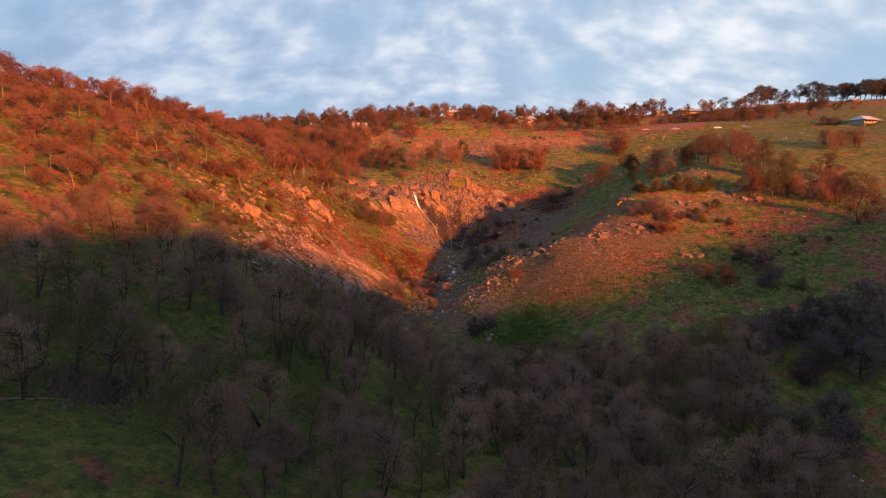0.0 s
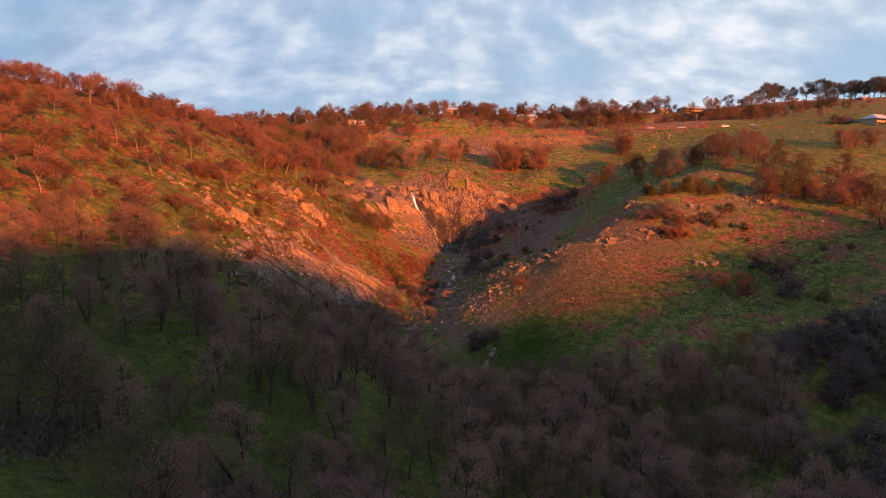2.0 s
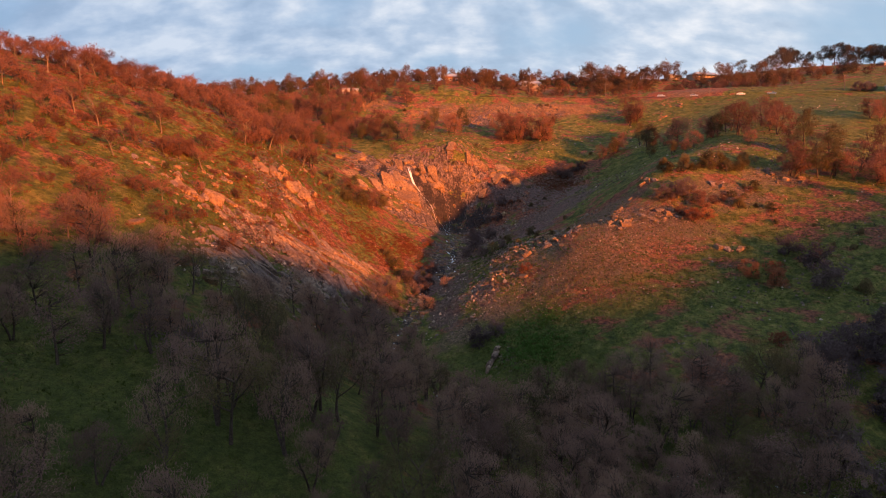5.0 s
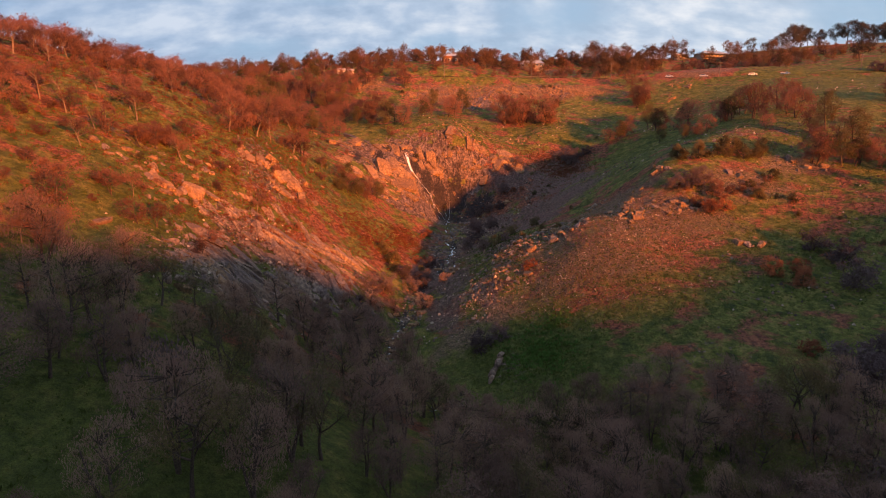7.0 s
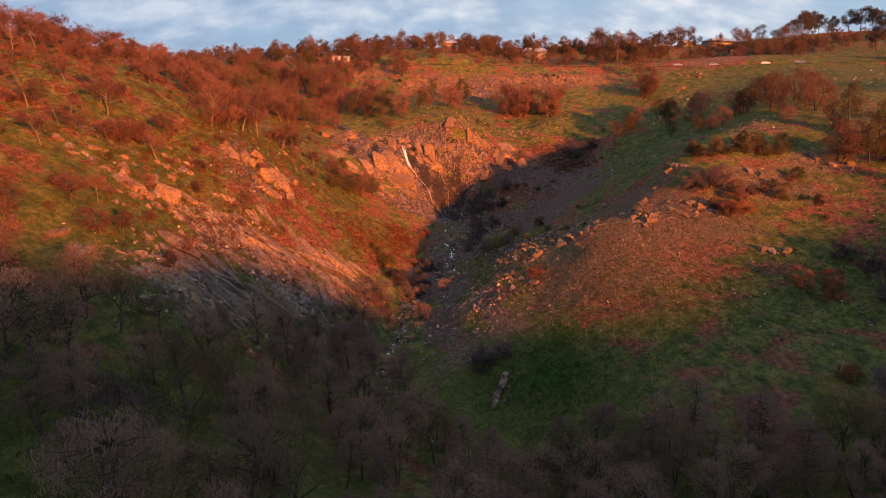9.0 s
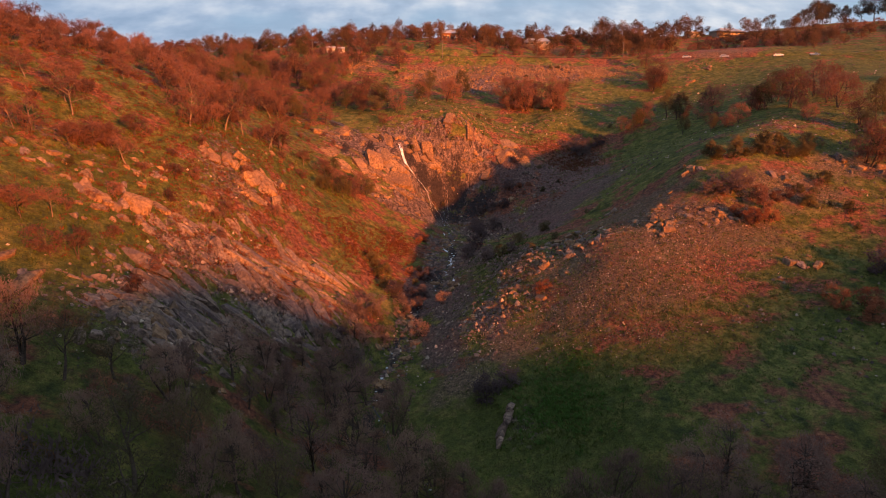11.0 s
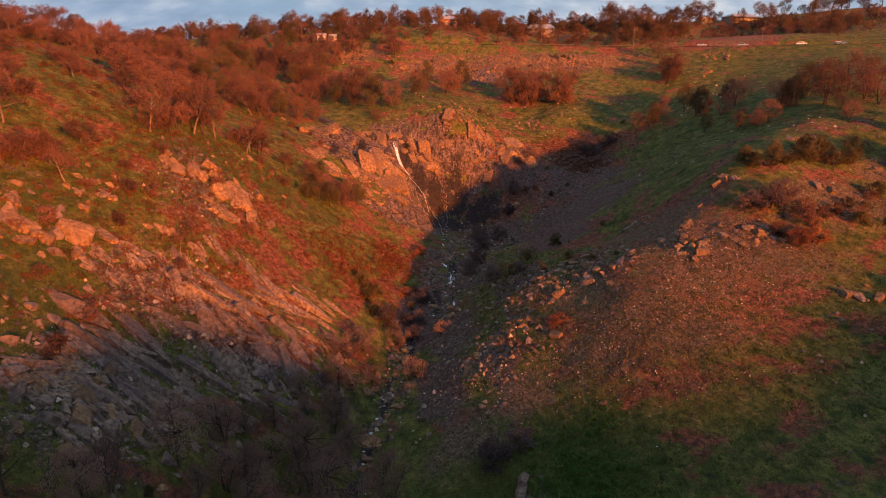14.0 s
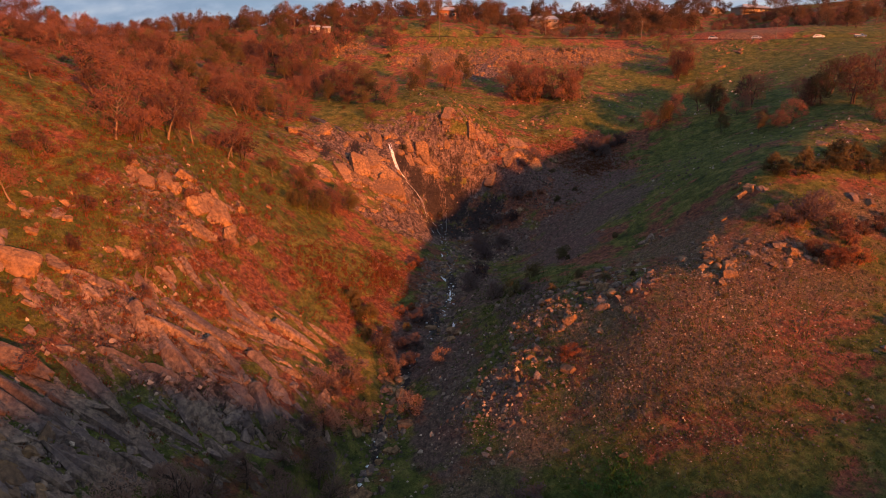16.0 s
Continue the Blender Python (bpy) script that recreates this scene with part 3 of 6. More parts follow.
def limb(rng, verts, faces, start, way, length, radius, bend, ends, depth, keep):
    """A crooked branch; its twigs' ends go to ends."""
    steps = 3
    p, w = np.asarray(start, float), np.asarray(way, float)
    for s in range(steps):
        w = w + rng.normal(0, bend, 3) + np.array((0, 0, 0.10))
        w /= np.linalg.norm(w)
        q = p + w * length / steps
        r0, r1 = radius * (1 - s / (steps + 0.7)), radius * (1 - (s + 1) / (steps + 0.7))
        tube(verts, faces, p, q, max(r0, 0.012), max(r1, 0.010), 4 if depth else 3)
        p = q
        if depth and s >= keep:
            for _ in range(2):
                side = w + rng.normal(0, 0.75, 3)
                side /= np.linalg.norm(side)
                limb(rng, verts, faces, p, side, length * rng.uniform(0.42, 0.7), r1 * 0.65, bend, ends, depth - 1, 0)
        if not depth:
            ends.append(p)
    ends.append(p)


def leaves(rng, centres, count, reach, size, droop, flat=0.75, slim=0.17):
    """Small sprays round the given centres: narrow drooping blades."""
    c = np.asarray(centres)[rng.integers(0, len(centres), count)]
    off = rng.normal(0, 1, (count, 3))
    off *= (reach * rng.random(count) ** 0.5 / np.linalg.norm(off, axis=1))[:, None]
    off[:, 2] *= flat
    p = c + off
    way = rng.normal(0, 1, (count, 3))
    way[:, 2] -= droop
    way /= np.linalg.norm(way, axis=1)[:, None]
    side = np.cross(way, rng.normal(0, 1, (count, 3)))
    side /= np.linalg.norm(side, axis=1)[:, None] + 1e-9
    s = size * rng.uniform(0.6, 1.4, count)[:, None]
    verts = np.stack([p - side * s * slim, p + side * s * slim, p + way * s * 1.25], 1).reshape(-1, 3)
    return verts, np.arange(count * 3).reshape(-1, 3)


def grow_dome(kind, seed, height, count, size):
    """A short forked trunk under a full uneven crown that reaches low: sheoaks, bushes and dense gums."""
    rng = np.random.default_rng(seed)
    verts, faces = [], []
    low, wide, clumps, stems = {"dome": (0.22, 0.44, 32, 2), "sheoak": (0.36, 0.33, 44, 2), "bush": (0.06, 0.62, 18, 3), "tall": (0.30, 0.30, 30, 1), "flat": (0.45, 0.48, 22, 2), "round": (0.08, 0.42, 46, 3), "billow": (0.36, 0.42, 30, 1)}[kind]
    centres = []
    lop = rng.normal(0, 0.09, 2)
    for k in range(clumps):
        t, h = rng.uniform(0, 2 * math.pi), (k + rng.random()) / clumps
        girth = wide * math.sqrt(max(0.05, 1 - (2 * h - 0.9) ** 2 * 0.85)) * rng.uniform(0.35, 1.12)
        centres.append(((math.cos(t) * girth + lop[0] * h) * height, (math.sin(t) * girth + lop[1] * h) * height, (low + (1 - low) * h * rng.uniform(0.86, 1.0)) * height))
    centres = np.array(centres)
    radius = height * 0.018 + 0.04
    tops = []
    for s in range(stems):
        a, p = rng.uniform(0, 6.28), np.array((rng.normal(0, 0.02) * height, rng.normal(0, 0.02) * height, -0.4))
        w = np.array((0.22 * math.cos(a), 0.22 * math.sin(a), 1.0)) if stems > 1 else np.array((0.0, 0.0, 1.0))
        for k in range(5):
            w = w + rng.normal(0, 0.10, 3) * (1, 1, 0)
            q = p + w / np.linalg.norm(w) * (height * 0.72 + 0.4) / 5
            tube(verts, faces, p, q, radius * (1 - 0.15 * k), radius * (0.85 - 0.15 * k), 6)
            tops.append(q)
            p = q
    tops = np.array(tops)
    for k, c in enumerate(centres):
        if size >= 0.3 and k % 2:
            continue
        under = tops[tops[:, 2] < max(c[2] - 0.05 * height, tops[:, 2].min() + 0.01)]
        base = under[np.argmin(np.linalg.norm(under - c, axis=1))]
        mid = (base + c) / 2 + rng.normal(0, 0.03, 3) * height
        if size < 0.3:
            tube(verts, faces, base, mid, radius * 0.35, radius * 0.22, 3)
            tube(verts, faces, mid, c, radius * 0.22, radius * 0.08, 3)
        else:
            tube(verts, faces, base, c, radius * 0.32, radius * 0.08, 3)
    reach = height * {"dome": 0.15, "sheoak": 0.105, "bush": 0.22, "tall": 0.13, "flat": 0.16, "round": 0.13, "billow": 0.15}[kind]
    return np.asarray(verts), np.asarray(faces), leaves(rng, centres, count, reach, size, {"dome": 0.9, "sheoak": 2.6, "bush": 0.0, "tall": 0.6, "flat": 0.2, "round": 0.5, "billow": 0.3}[kind], 0.85, 0.14 if kind == "sheoak" else 0.19)


def grow(kind, seed, height, count, size):
    """Meshes of a trunk with limbs and of a crown. Height in metres."""
    if kind in ("dome", "sheoak", "bush", "tall", "flat", "round", "billow"):
        return grow_dome(kind, seed, height, count, size)
    rng = np.random.default_rng(seed)
    verts, faces, ends = [], [], []
    p, r = np.array((0.0, 0.0, -0.3)), height * 0.022 + 0.03
    lean = rng.normal(0, 0.10, 3) * (1, 1, 0)
    stems = {"gum": 1, "oak": 1, "shrub": 4, "bare": 1, "column": 1}[kind]
    for stem in range(stems):
        p = np.array((rng.normal(0, 0.12), rng.normal(0, 0.12), -0.3)) if stems > 1 else np.array((0.0, 0.0, -0.3))
        w = np.array((0, 0, 1.0)) + lean + (rng.normal(0, 0.45, 3) * (1, 1, 0) if stems > 1 else 0)
        top = {"gum": 0.62, "oak": 0.80, "shrub": 0.60, "bare": 0.72, "column": 0.9}[kind]
        first = {"gum": 0.30, "oak": 0.16, "shrub": 0.10, "bare": 0.28, "column": 0.12}[kind]
        steps = 7
        for s in range(steps):
            w = w + rng.normal(0, 0.09, 3) * (1, 1, 0.2)
            w /= np.linalg.norm(w)
            q = p + w * (height * top + 0.3) / steps
            tube(verts, faces, p, q, r * (1 - 0.11 * s), r * (1 - 0.11 * (s + 1)), 5)
            p = q
            if (s + 1) / steps >= first / top:
                for _ in range(2 if kind != "column" else 3):
                    t = rng.uniform(0, 2 * math.pi)
                    up = {"gum": 0.75, "oak": 0.45, "shrub": 0.7, "bare": 0.8, "column": 0.3}[kind]
                    long = height * {"gum": 0.34, "oak": 0.33, "shrub": 0.42, "bare": 0.38, "column": 0.17}[kind] * rng.uniform(0.7, 1.2) * (1.1 - 0.5 * s / steps if kind != "gum" else 1.0)
                    way = np.array((math.cos(t), math.sin(t), up * rng.uniform(0.5, 1.4)))
                    limb(rng, verts, faces, p, way / np.linalg.norm(way), long, r * 0.42, 0.16, ends, 1, 1)
        ends.append(p)
    ends = np.asarray(ends)
    crown = None
    if count:
        reach = height * {"gum": 0.15, "oak": 0.11, "shrub": 0.17, "column": 0.085, "bare": 0.1}[kind]
        pick = rng.random(len(ends)) < {"gum": 0.72, "oak": 0.9, "shrub": 0.95, "column": 0.95, "bare": 1.0}[kind]
        crown = leaves(rng, ends[pick], count, reach, size, {"gum": 0.7, "oak": 0.9, "shrub": 0.1, "column": 1.2, "bare": 0}[kind])
    return np.asarray(verts), np.asarray(faces), crown


def tree(name, kind, seed, height, count, size, leaf, bark, label, category, group):
    verts, faces, crown = grow(kind, seed, height, count, size)
    root = tagged(new(name), label, category, group)
    part_of("trunk", quick_mesh("trunk", verts, faces, bark, True), root)
    if crown:
        part_of("crown", quick_mesh("crown", *crown, leaf), root)
    return root


def remove(ob):
    for o in (*ob.children_recursive, ob):
        bpy.data.objects.remove(o)


class Kind:
    """A few grown models of one kind, set out again and again at new places."""

    def __init__(self, *models):
        self.models = models

    def put(self, rng, x, y, scale=1.0, sink=0.15):
        model = self.models[rng.integers(len(self.models))]
        m = pose(x, y, ground_at(x, y) - sink, rng.normal(0, 2.5), rng.normal(0, 2.5), rng.uniform(0, 360))
        s = scale * rng.uniform(0.85, 1.18)
        return copy_thing(model, m @ Matrix.Diagonal((s * rng.uniform(0.92, 1.1), s * rng.uniform(0.92, 1.1), s, 1)))

    def clear(self):
        for model in self.models:
            remove(model)
VALLEY = "trees on the valley floor"
FORE = Kind(*[tree("sheoak", "sheoak", 20 + k, (11.0, 12.0, 9.0, 10.0)[k], 3700, 0.27, LEAF_GREY, BARK, "dusky sheoak with feathery grey-brown foliage on the shaded valley floor", "tree", VALLEY) for k in range(4)],
            tree("gum_tree", "gum", 26, 11.0, 2500, 0.27, LEAF_OLIVE, BARK, "slender gum tree with thin olive foliage on the shaded valley floor", "tree", VALLEY),
            tree("gum_tree", "tall", 27, 11.5, 2700, 0.28, LEAF_GREY, BARK, "tall grey-brown tree with a narrow crown on the shaded valley floor", "tree", VALLEY))
DEAD = Kind(*[tree("dead_tree", "bare", 34 + k, 8.0, 0, 0, LEAF_GREY, PALE_BARK, "pale leafless dead tree with forked bare branches", "tree", "leafless trees") for k in range(3)])
HILLSIDE = "trees on the hillside"
HILL = Kind(*[tree("hill_tree", "gum", 40 + k, 6.2, 1300, 0.30, LEAF_RUST, PALE_BARK, "small rust-coloured gum tree with pale limbs on the sunlit hillside", "tree", HILLSIDE) for k in range(3)],
            *[tree("hill_tree", "flat", 50 + k, 4.6, 1250, 0.29, LEAF_RUST, BARK, "low flat-topped tree with rust-brown foliage on the hillside", "tree", HILLSIDE) for k in range(2)],
            *[tree("hill_tree", "dome", 55 + k, 5.2, 1250, 0.29, LEAF_RUST, BARK, "rounded rust-brown tree on the sunlit hillside", "tree", HILLSIDE) for k in range(2)])
UPPER = "trees above the falls"
MID = Kind(*[tree("gum_tree", "dome", 60 + k, 9.0, 1900, 0.40, LEAF_RUST, BARK, "spreading red-brown gum tree on the slope above the falls", "tree", UPPER) for k in range(3)],
           *[tree("gum_tree", "tall", 64 + k, 9.5, 1900, 0.40, LEAF_OLIVE, BARK, "upright olive-brown gum tree on the slope above the falls", "tree", UPPER) for k in range(2)])
FARRIDGE = "trees on the far ridge"
RIDGE = Kind(*[tree("ridge_tree", "dome", 70 + k, 10.5, 1000, 0.66, LEAF_RIDGE, BARK, "dense bronze-brown tree on the far ridge", "tree", FARRIDGE) for k in range(3)],
             *[tree("ridge_tree", "tall", 74 + k, 12.5, 1000, 0.66, LEAF_RIDGE, BARK, "tall bronze-brown gum tree on the far ridge", "tree", FARRIDGE) for k in range(2)],
             tree("ridge_tree", "gum", 77, 12.0, 1000, 0.66, LEAF_RIDGE, PALE_BARK, "open-crowned gum tree with pale limbs on the far ridge", "tree", FARRIDGE))
SKYGUM = Kind(*[tree("skyline_gum", "billow", 90 + k, 13.0, 2600, 0.62, LEAF_GUM, BARK, "tall dark gum with a billowing crown on the hilltop", "tree", "gums on the hilltop") for k in range(3)])
RIDGESHRUB = Kind(*[tree("ridge_shrub", "bush", 94 + k, 4.0, 420, 0.56, LEAF_RUST, BARK, "low rust-brown shrub below the far ridge", "bush", "shrubs below the ridge") for k in range(2)])
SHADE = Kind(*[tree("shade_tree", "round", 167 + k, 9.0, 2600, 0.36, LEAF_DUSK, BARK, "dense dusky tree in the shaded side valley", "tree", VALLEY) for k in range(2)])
DENSE = Kind(*[tree("gum_tree", "round", 67 + k, 9.5, 2900, 0.38, LEAF_RUST, BARK, "full rounded red-brown tree with foliage down to the grass", "tree", UPPER) for k in range(3)])
RUSTBUSH = Kind(*[tree("scrub_bush", "bush", 97 + k, 2.2, 560, 0.28, LEAF_RUST, BARK, "fuzzy rust-brown scrub bush on the hillside", "bush", "scrub on the hillside") for k in range(3)])
SLOPE = "bushes on the slopes"
BUSH = Kind(*[tree("bush", "bush", 80 + k, 2.6, 1100, 0.30, LEAF_OLIVE, BARK, "rounded olive bush on the spur", "bush", SLOPE) for k in range(3)])
REDBUSH = Kind(*[tree("red_bush", "bush", 84 + k, 2.8, 1100, 0.30, LEAF_RED, BARK, "rusty red bush on the sunlit slope", "bush", SLOPE) for k in range(3)])
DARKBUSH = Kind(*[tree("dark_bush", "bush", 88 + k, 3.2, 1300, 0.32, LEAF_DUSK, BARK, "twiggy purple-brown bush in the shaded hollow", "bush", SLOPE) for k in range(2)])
GREYBUSH = Kind(*[tree("grey_bush", "bush", 188 + k, 3.2, 1300, 0.26, LEAF_GREY, BARK, "fuzzy grey-brown bush beside the stream", "bush", SLOPE) for k in range(2)])
taken = []


def scatter(kind, count, box, weight, gap, scale, seed):
    """Sets out up to count plants in a box of the plan (x0, y0, x1, y1), thicker where weight(x, y) is near one."""
    r = np.random.default_rng(seed)
    done = tries = 0
    while done < count and tries < count * 60:
        tries += 1
        x, y = r.uniform(box[0], box[2]), r.uniform(box[1], box[3])
        if r.random() > weight(x, y) or any((x - a) ** 2 + (y - b) ** 2 < gap * gap for a, b in taken):
            continue
        taken.append((x, y))
        kind.put(r, x, y, r.uniform(*scale))
        done += 1


def stand(kind, seed, scale, *spots):
    """Plants at given places of the plan."""
    r = np.random.default_rng(seed)
    for x, y in spots:
        taken.append((x, y))
        kind.put(r, x, y, r.uniform(*scale))


def blobs(*spots):
    return lambda x, y: max(math.exp(-((x - a) / rx) ** 2 - ((y - b) / ry) ** 2) * k for a, b, rx, ry, k in spots)


def wood(x, y):
    """How thick the wood on the valley floor stands."""
    for cx, cy, r in ((-41, 92, 10), (-40, 62, 8), (-12, 101, 5), (14, 114, 5), (47, 98, 7), (66, 114, 7), (-34, 112, 5), (20, 158, 15), (5, 125, 4), (-24, 88, 4)):
        if (x - cx) ** 2 + (y - cy) ** 2 < r * r:
            return 0.0
    edge = 136 + 0.3 * (x + 30) if x < -26 else 150 - 0.15 * (x + 30)
    if x > 8:
        edge = min(edge, 141 - 0.1 * x)
    return 0.0 if y > edge or y < 40 else (0.5 if x < -62 else 1.0)


stand(FORE, 11, (0.9, 1.1), (-47, 75.2), (-41.5, 76.7), (-27.2, 96.6), (-25, 94), (-20.5, 99), (-17.5, 103.2), (-14.5, 105.3), (-11.7, 117.3), (-8.7, 128), (-10, 122), (-23.1, 74.7), (-5.2, 107), (11.9, 125), (48.2, 106.6), (31.3, 86), (5, 105), (10, 111), (-45.8, 106), (-38.8, 112.5), (-2, 92), (8, 88), (24, 103), (-24, 150), (-18, 158), (-14, 150), (-8, 158))
stand(DEAD, 12, (0.8, 1.1), (-12, 72), (26, 96), (30, 122), (-16, 172))
STUMP = Kind(tree("dead_shrub", "bare", 38, 2.8, 0, 0, LEAF_GREY, BARK, "small dark dead shrub on the stony spur", "shrub", "leafless trees"))
stand(STUMP, 9, (0.9, 1.1), (57.5, 188.5), (64, 188), (88, 205), (-35, 246))
stand(HILL, 13, (0.85, 1.15), (-75, 178), (-56, 149.6), (-68, 185), (-70, 181), (-66, 188), (-58, 216), (-60, 213), (-52, 241), (-50, 246), (-59, 253), (-94, 163), (-85, 181), (-81, 254), (-63, 155), (-66, 143))
stand(HILL, 52, (1.3, 1.7), (-60, 213), (-58, 218), (-58, 222), (-56, 232), (-57, 228), (-55, 236), (-50, 243), (-48, 248), (-67, 244), (-69, 224), (-72, 230), (-64, 250), (-70, 252), (-75, 245), (-62, 236), (-66, 232))
stand(MID, 14, (0.55, 0.85), (-34.6, 254.5), (-32.4, 251.6), (-30, 253.8), (-27.2, 253.9), (-26, 260), (-24, 258.8), (-36.3, 253.8), (-33.4, 248), (-30, 249))
stand(MID, 51, (0.8, 1.1), (-54, 294), (-49, 297), (-58, 296), (-62, 290), (-44, 300), (-66, 296), (-72, 288), (-78, 296), (-60, 304), (-70, 306), (-46, 330), (-34, 325), (-40, 328), (-52, 334))
stand(MID, 54, (0.9, 1.4), (-50, 323), (-47, 340), (-75, 375), (-79, 327), (-108, 360), (-103, 391), (-94, 286), (-91, 398), (-73, 404), (-38, 414), (-25, 402), (-29, 331), (-18, 312), (-10, 319), (5, 348), (104, 374), (-51, 389), (-65, 285), (-59, 289), (-60, 372), (-66, 388), (-84, 385), (-44, 396), (-96, 370), (-70, 340), (-88, 340), (-100, 330), (-86, 310))
stand(REDBUSH, 24, (0.5, 0.85), (-7.4, 248.5), (-5.6, 250.5), (28, 284), (31, 284), (-9, 227), (-6.7, 229.6), (22, 192))
stand(BUSH, 124, (0.7, 1.2), (-18.7, 223.5), (-16.6, 218.6), (-14.5, 213), (-12.2, 212), (-11, 217), (-15.3, 221.8), (-7.2, 221))
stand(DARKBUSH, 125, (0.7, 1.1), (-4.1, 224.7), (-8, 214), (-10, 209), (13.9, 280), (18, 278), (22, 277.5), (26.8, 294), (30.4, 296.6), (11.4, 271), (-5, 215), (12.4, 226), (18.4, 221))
stand(REDBUSH, 25, (1.2, 1.7), (76, 203), (72, 203), (75, 175), (81, 175), (68, 147), (79, 171))
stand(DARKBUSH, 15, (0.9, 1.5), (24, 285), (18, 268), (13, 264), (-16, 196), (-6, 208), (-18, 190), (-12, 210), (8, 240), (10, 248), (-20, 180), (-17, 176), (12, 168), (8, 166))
stand(FORE, 65, (0.5, 0.8), (-22.3, 168), (-25, 166), (-17.3, 173), (-18.9, 156.7), (-27.4, 143.6), (-30, 134), (-24.4, 152.6), (-7, 154), (-28.6, 156), (-30.7, 147), (-17.5, 181), (-31.2, 130), (-35.5, 128), (-14, 168), (-20, 163), (-26, 149), (-22, 146), (-16, 150), (-10, 147), (-33, 138))
stand(GREYBUSH, 64, (0.8, 1.25), (-22, 171), (-19, 178), (-16, 184), (-25, 167), (-28, 162), (-17, 168), (-14, 196), (-20, 190), (-23, 176), (-15, 174), (-13, 190), (-30, 158), (-24, 160), (-9, 204), (-5, 192), (0, 205), (-18, 162))
stand(DARKBUSH, 26, (1.2, 1.7), (57.9, 309.8), (53, 309), (62.8, 310.8), (55, 306), (70, 212), (66, 213), (73, 214))
stand(MID, 16, (0.95, 1.3), (-61, 348), (-46, 349), (-33, 326), (-23, 320), (2, 346), (9, 360), (-9, 328), (-6, 346), (-22, 391), (-57, 384), (-48, 400), (-78, 396))
stand(DENSE, 27, (1.3, 1.5), (30, 347), (37, 346), (33, 350), (49, 342), (45, 346), (52, 345), (40, 349))
stand(MID, 29, (1.45, 1.75), (100, 363), (-58, 352), (-68, 362))
stand(DENSE, 30, (0.75, 0.95), (109, 281), (93.5, 309.8), (108.8, 322.7))
stand(MID, 17, (1.0, 1.35), (99, 361), (103.5, 364), (75.6, 309), (79, 311), (91.8, 320.6), (90.5, 306.5), (105.3, 309), (108, 284), (110, 279), (122.7, 294.7), (127, 292), (133.4, 291), (130.5, 278), (129, 269), (115.4, 272.8), (118, 290), (137, 284), (110.5, 225), (111, 223), (117.4, 222), (121.7, 221.6), (122.4, 247.5), (127.7, 249), (129.3, 235), (134, 226), (140, 208), (132, 196), (177, 282), (190, 286), (104, 390))
stand(MID, 119, (0.8, 1.15), (175.8, 286.5), (181.5, 286), (189, 288), (185, 292), (113.9, 224), (123.5, 222.7), (127, 240), (122, 241.6), (149, 244), (133, 217), (137.5, 215), (141.4, 214.4), (137.3, 219), (146.8, 232.6), (131, 214), (135, 213), (127.3, 219.5))
stand(DARKBUSH, 120, (1.2, 1.6), (221.4, 365.6), (225.3, 364.3), (228, 363.4))
stand(MID, 117, (0.5, 0.7), (91.6, 274.7), (92.8, 266.8), (96.9, 268.7), (86, 286), (95.6, 298), (116, 266), (110, 252.5), (94, 271), (89, 270), (72, 311), (77, 312))
stand(RIDGE, 153, (0.6, 0.85), (194.8, 463.5), (206, 464), (217, 464.5), (196, 478), (187, 453), (206, 413), (209, 408), (192, 396), (181, 401), (199, 470), (212, 458), (222, 470), (228, 462), (236, 470), (200, 448), (130, 454), (135.4, 454), (150, 477), (161, 490), (101.8, 415.4), (94.7, 412), (107.8, 416), (114, 420))
stand(SKYGUM, 154, (0.9, 1.15), (240, 494), (248, 497), (262, 510), (268, 512), (283, 502), (295, 492), (303, 488), (289, 497), (310, 486), (233, 396), (256, 504), (275, 507), (299, 490), (316, 484), (322, 482))
stand(RIDGE, 53, (0.5, 0.75), (186, 496), (192, 500), (208, 502), (214, 506), (178, 505), (52, 448), (56, 446), (67, 450), (63, 447), (-1, 440), (9, 441), (183, 512), (218, 514))
stand(BUSH, 18, (0.8, 1.8), (71.2, 225.2), (70.7, 227), (75, 224.2), (79.6, 225.4), (83.4, 227), (86.5, 226.6), (90.2, 225.8), (94.5, 227.5), (99.5, 231.8), (90.7, 230.7), (85.7, 230.4), (97, 229), (77, 227), (88, 229))
stand(RUSTBUSH, 118, (1.0, 1.6), (69, 205.7), (71.2, 202.2), (76, 207), (79.8, 209.3), (82.5, 210.3), (75.6, 209.8), (92.5, 214.3), (87, 209))
stand(BUSH, 28, (0.8, 1.3), (94, 216), (86, 207), (86, 212), (95, 204), (97, 165), (-43, 256), (-36, 246), (21, 229), (16, 222), (30, 240))
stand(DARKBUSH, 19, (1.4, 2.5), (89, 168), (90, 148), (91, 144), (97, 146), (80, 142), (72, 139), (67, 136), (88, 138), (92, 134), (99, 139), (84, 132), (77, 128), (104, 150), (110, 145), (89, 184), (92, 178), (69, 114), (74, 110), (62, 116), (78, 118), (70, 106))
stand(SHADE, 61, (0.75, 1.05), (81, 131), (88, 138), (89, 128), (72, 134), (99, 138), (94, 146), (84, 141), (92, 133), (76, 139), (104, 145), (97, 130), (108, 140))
stand(DARKBUSH, 62, (1.1, 1.5), (60, 100), (59, 107), (63, 103), (57, 103))
stand(FORE, 63, (0.9, 1.1), (40, 140), (35, 138), (30, 89), (54, 119), (48, 135), (24, 140), (29, 137), (34, 132), (58, 128), (64, 124))
scatter(FORE, 235, (-78, 55, 64, 162), wood, 3.3, (0.55, 1.05), 1)
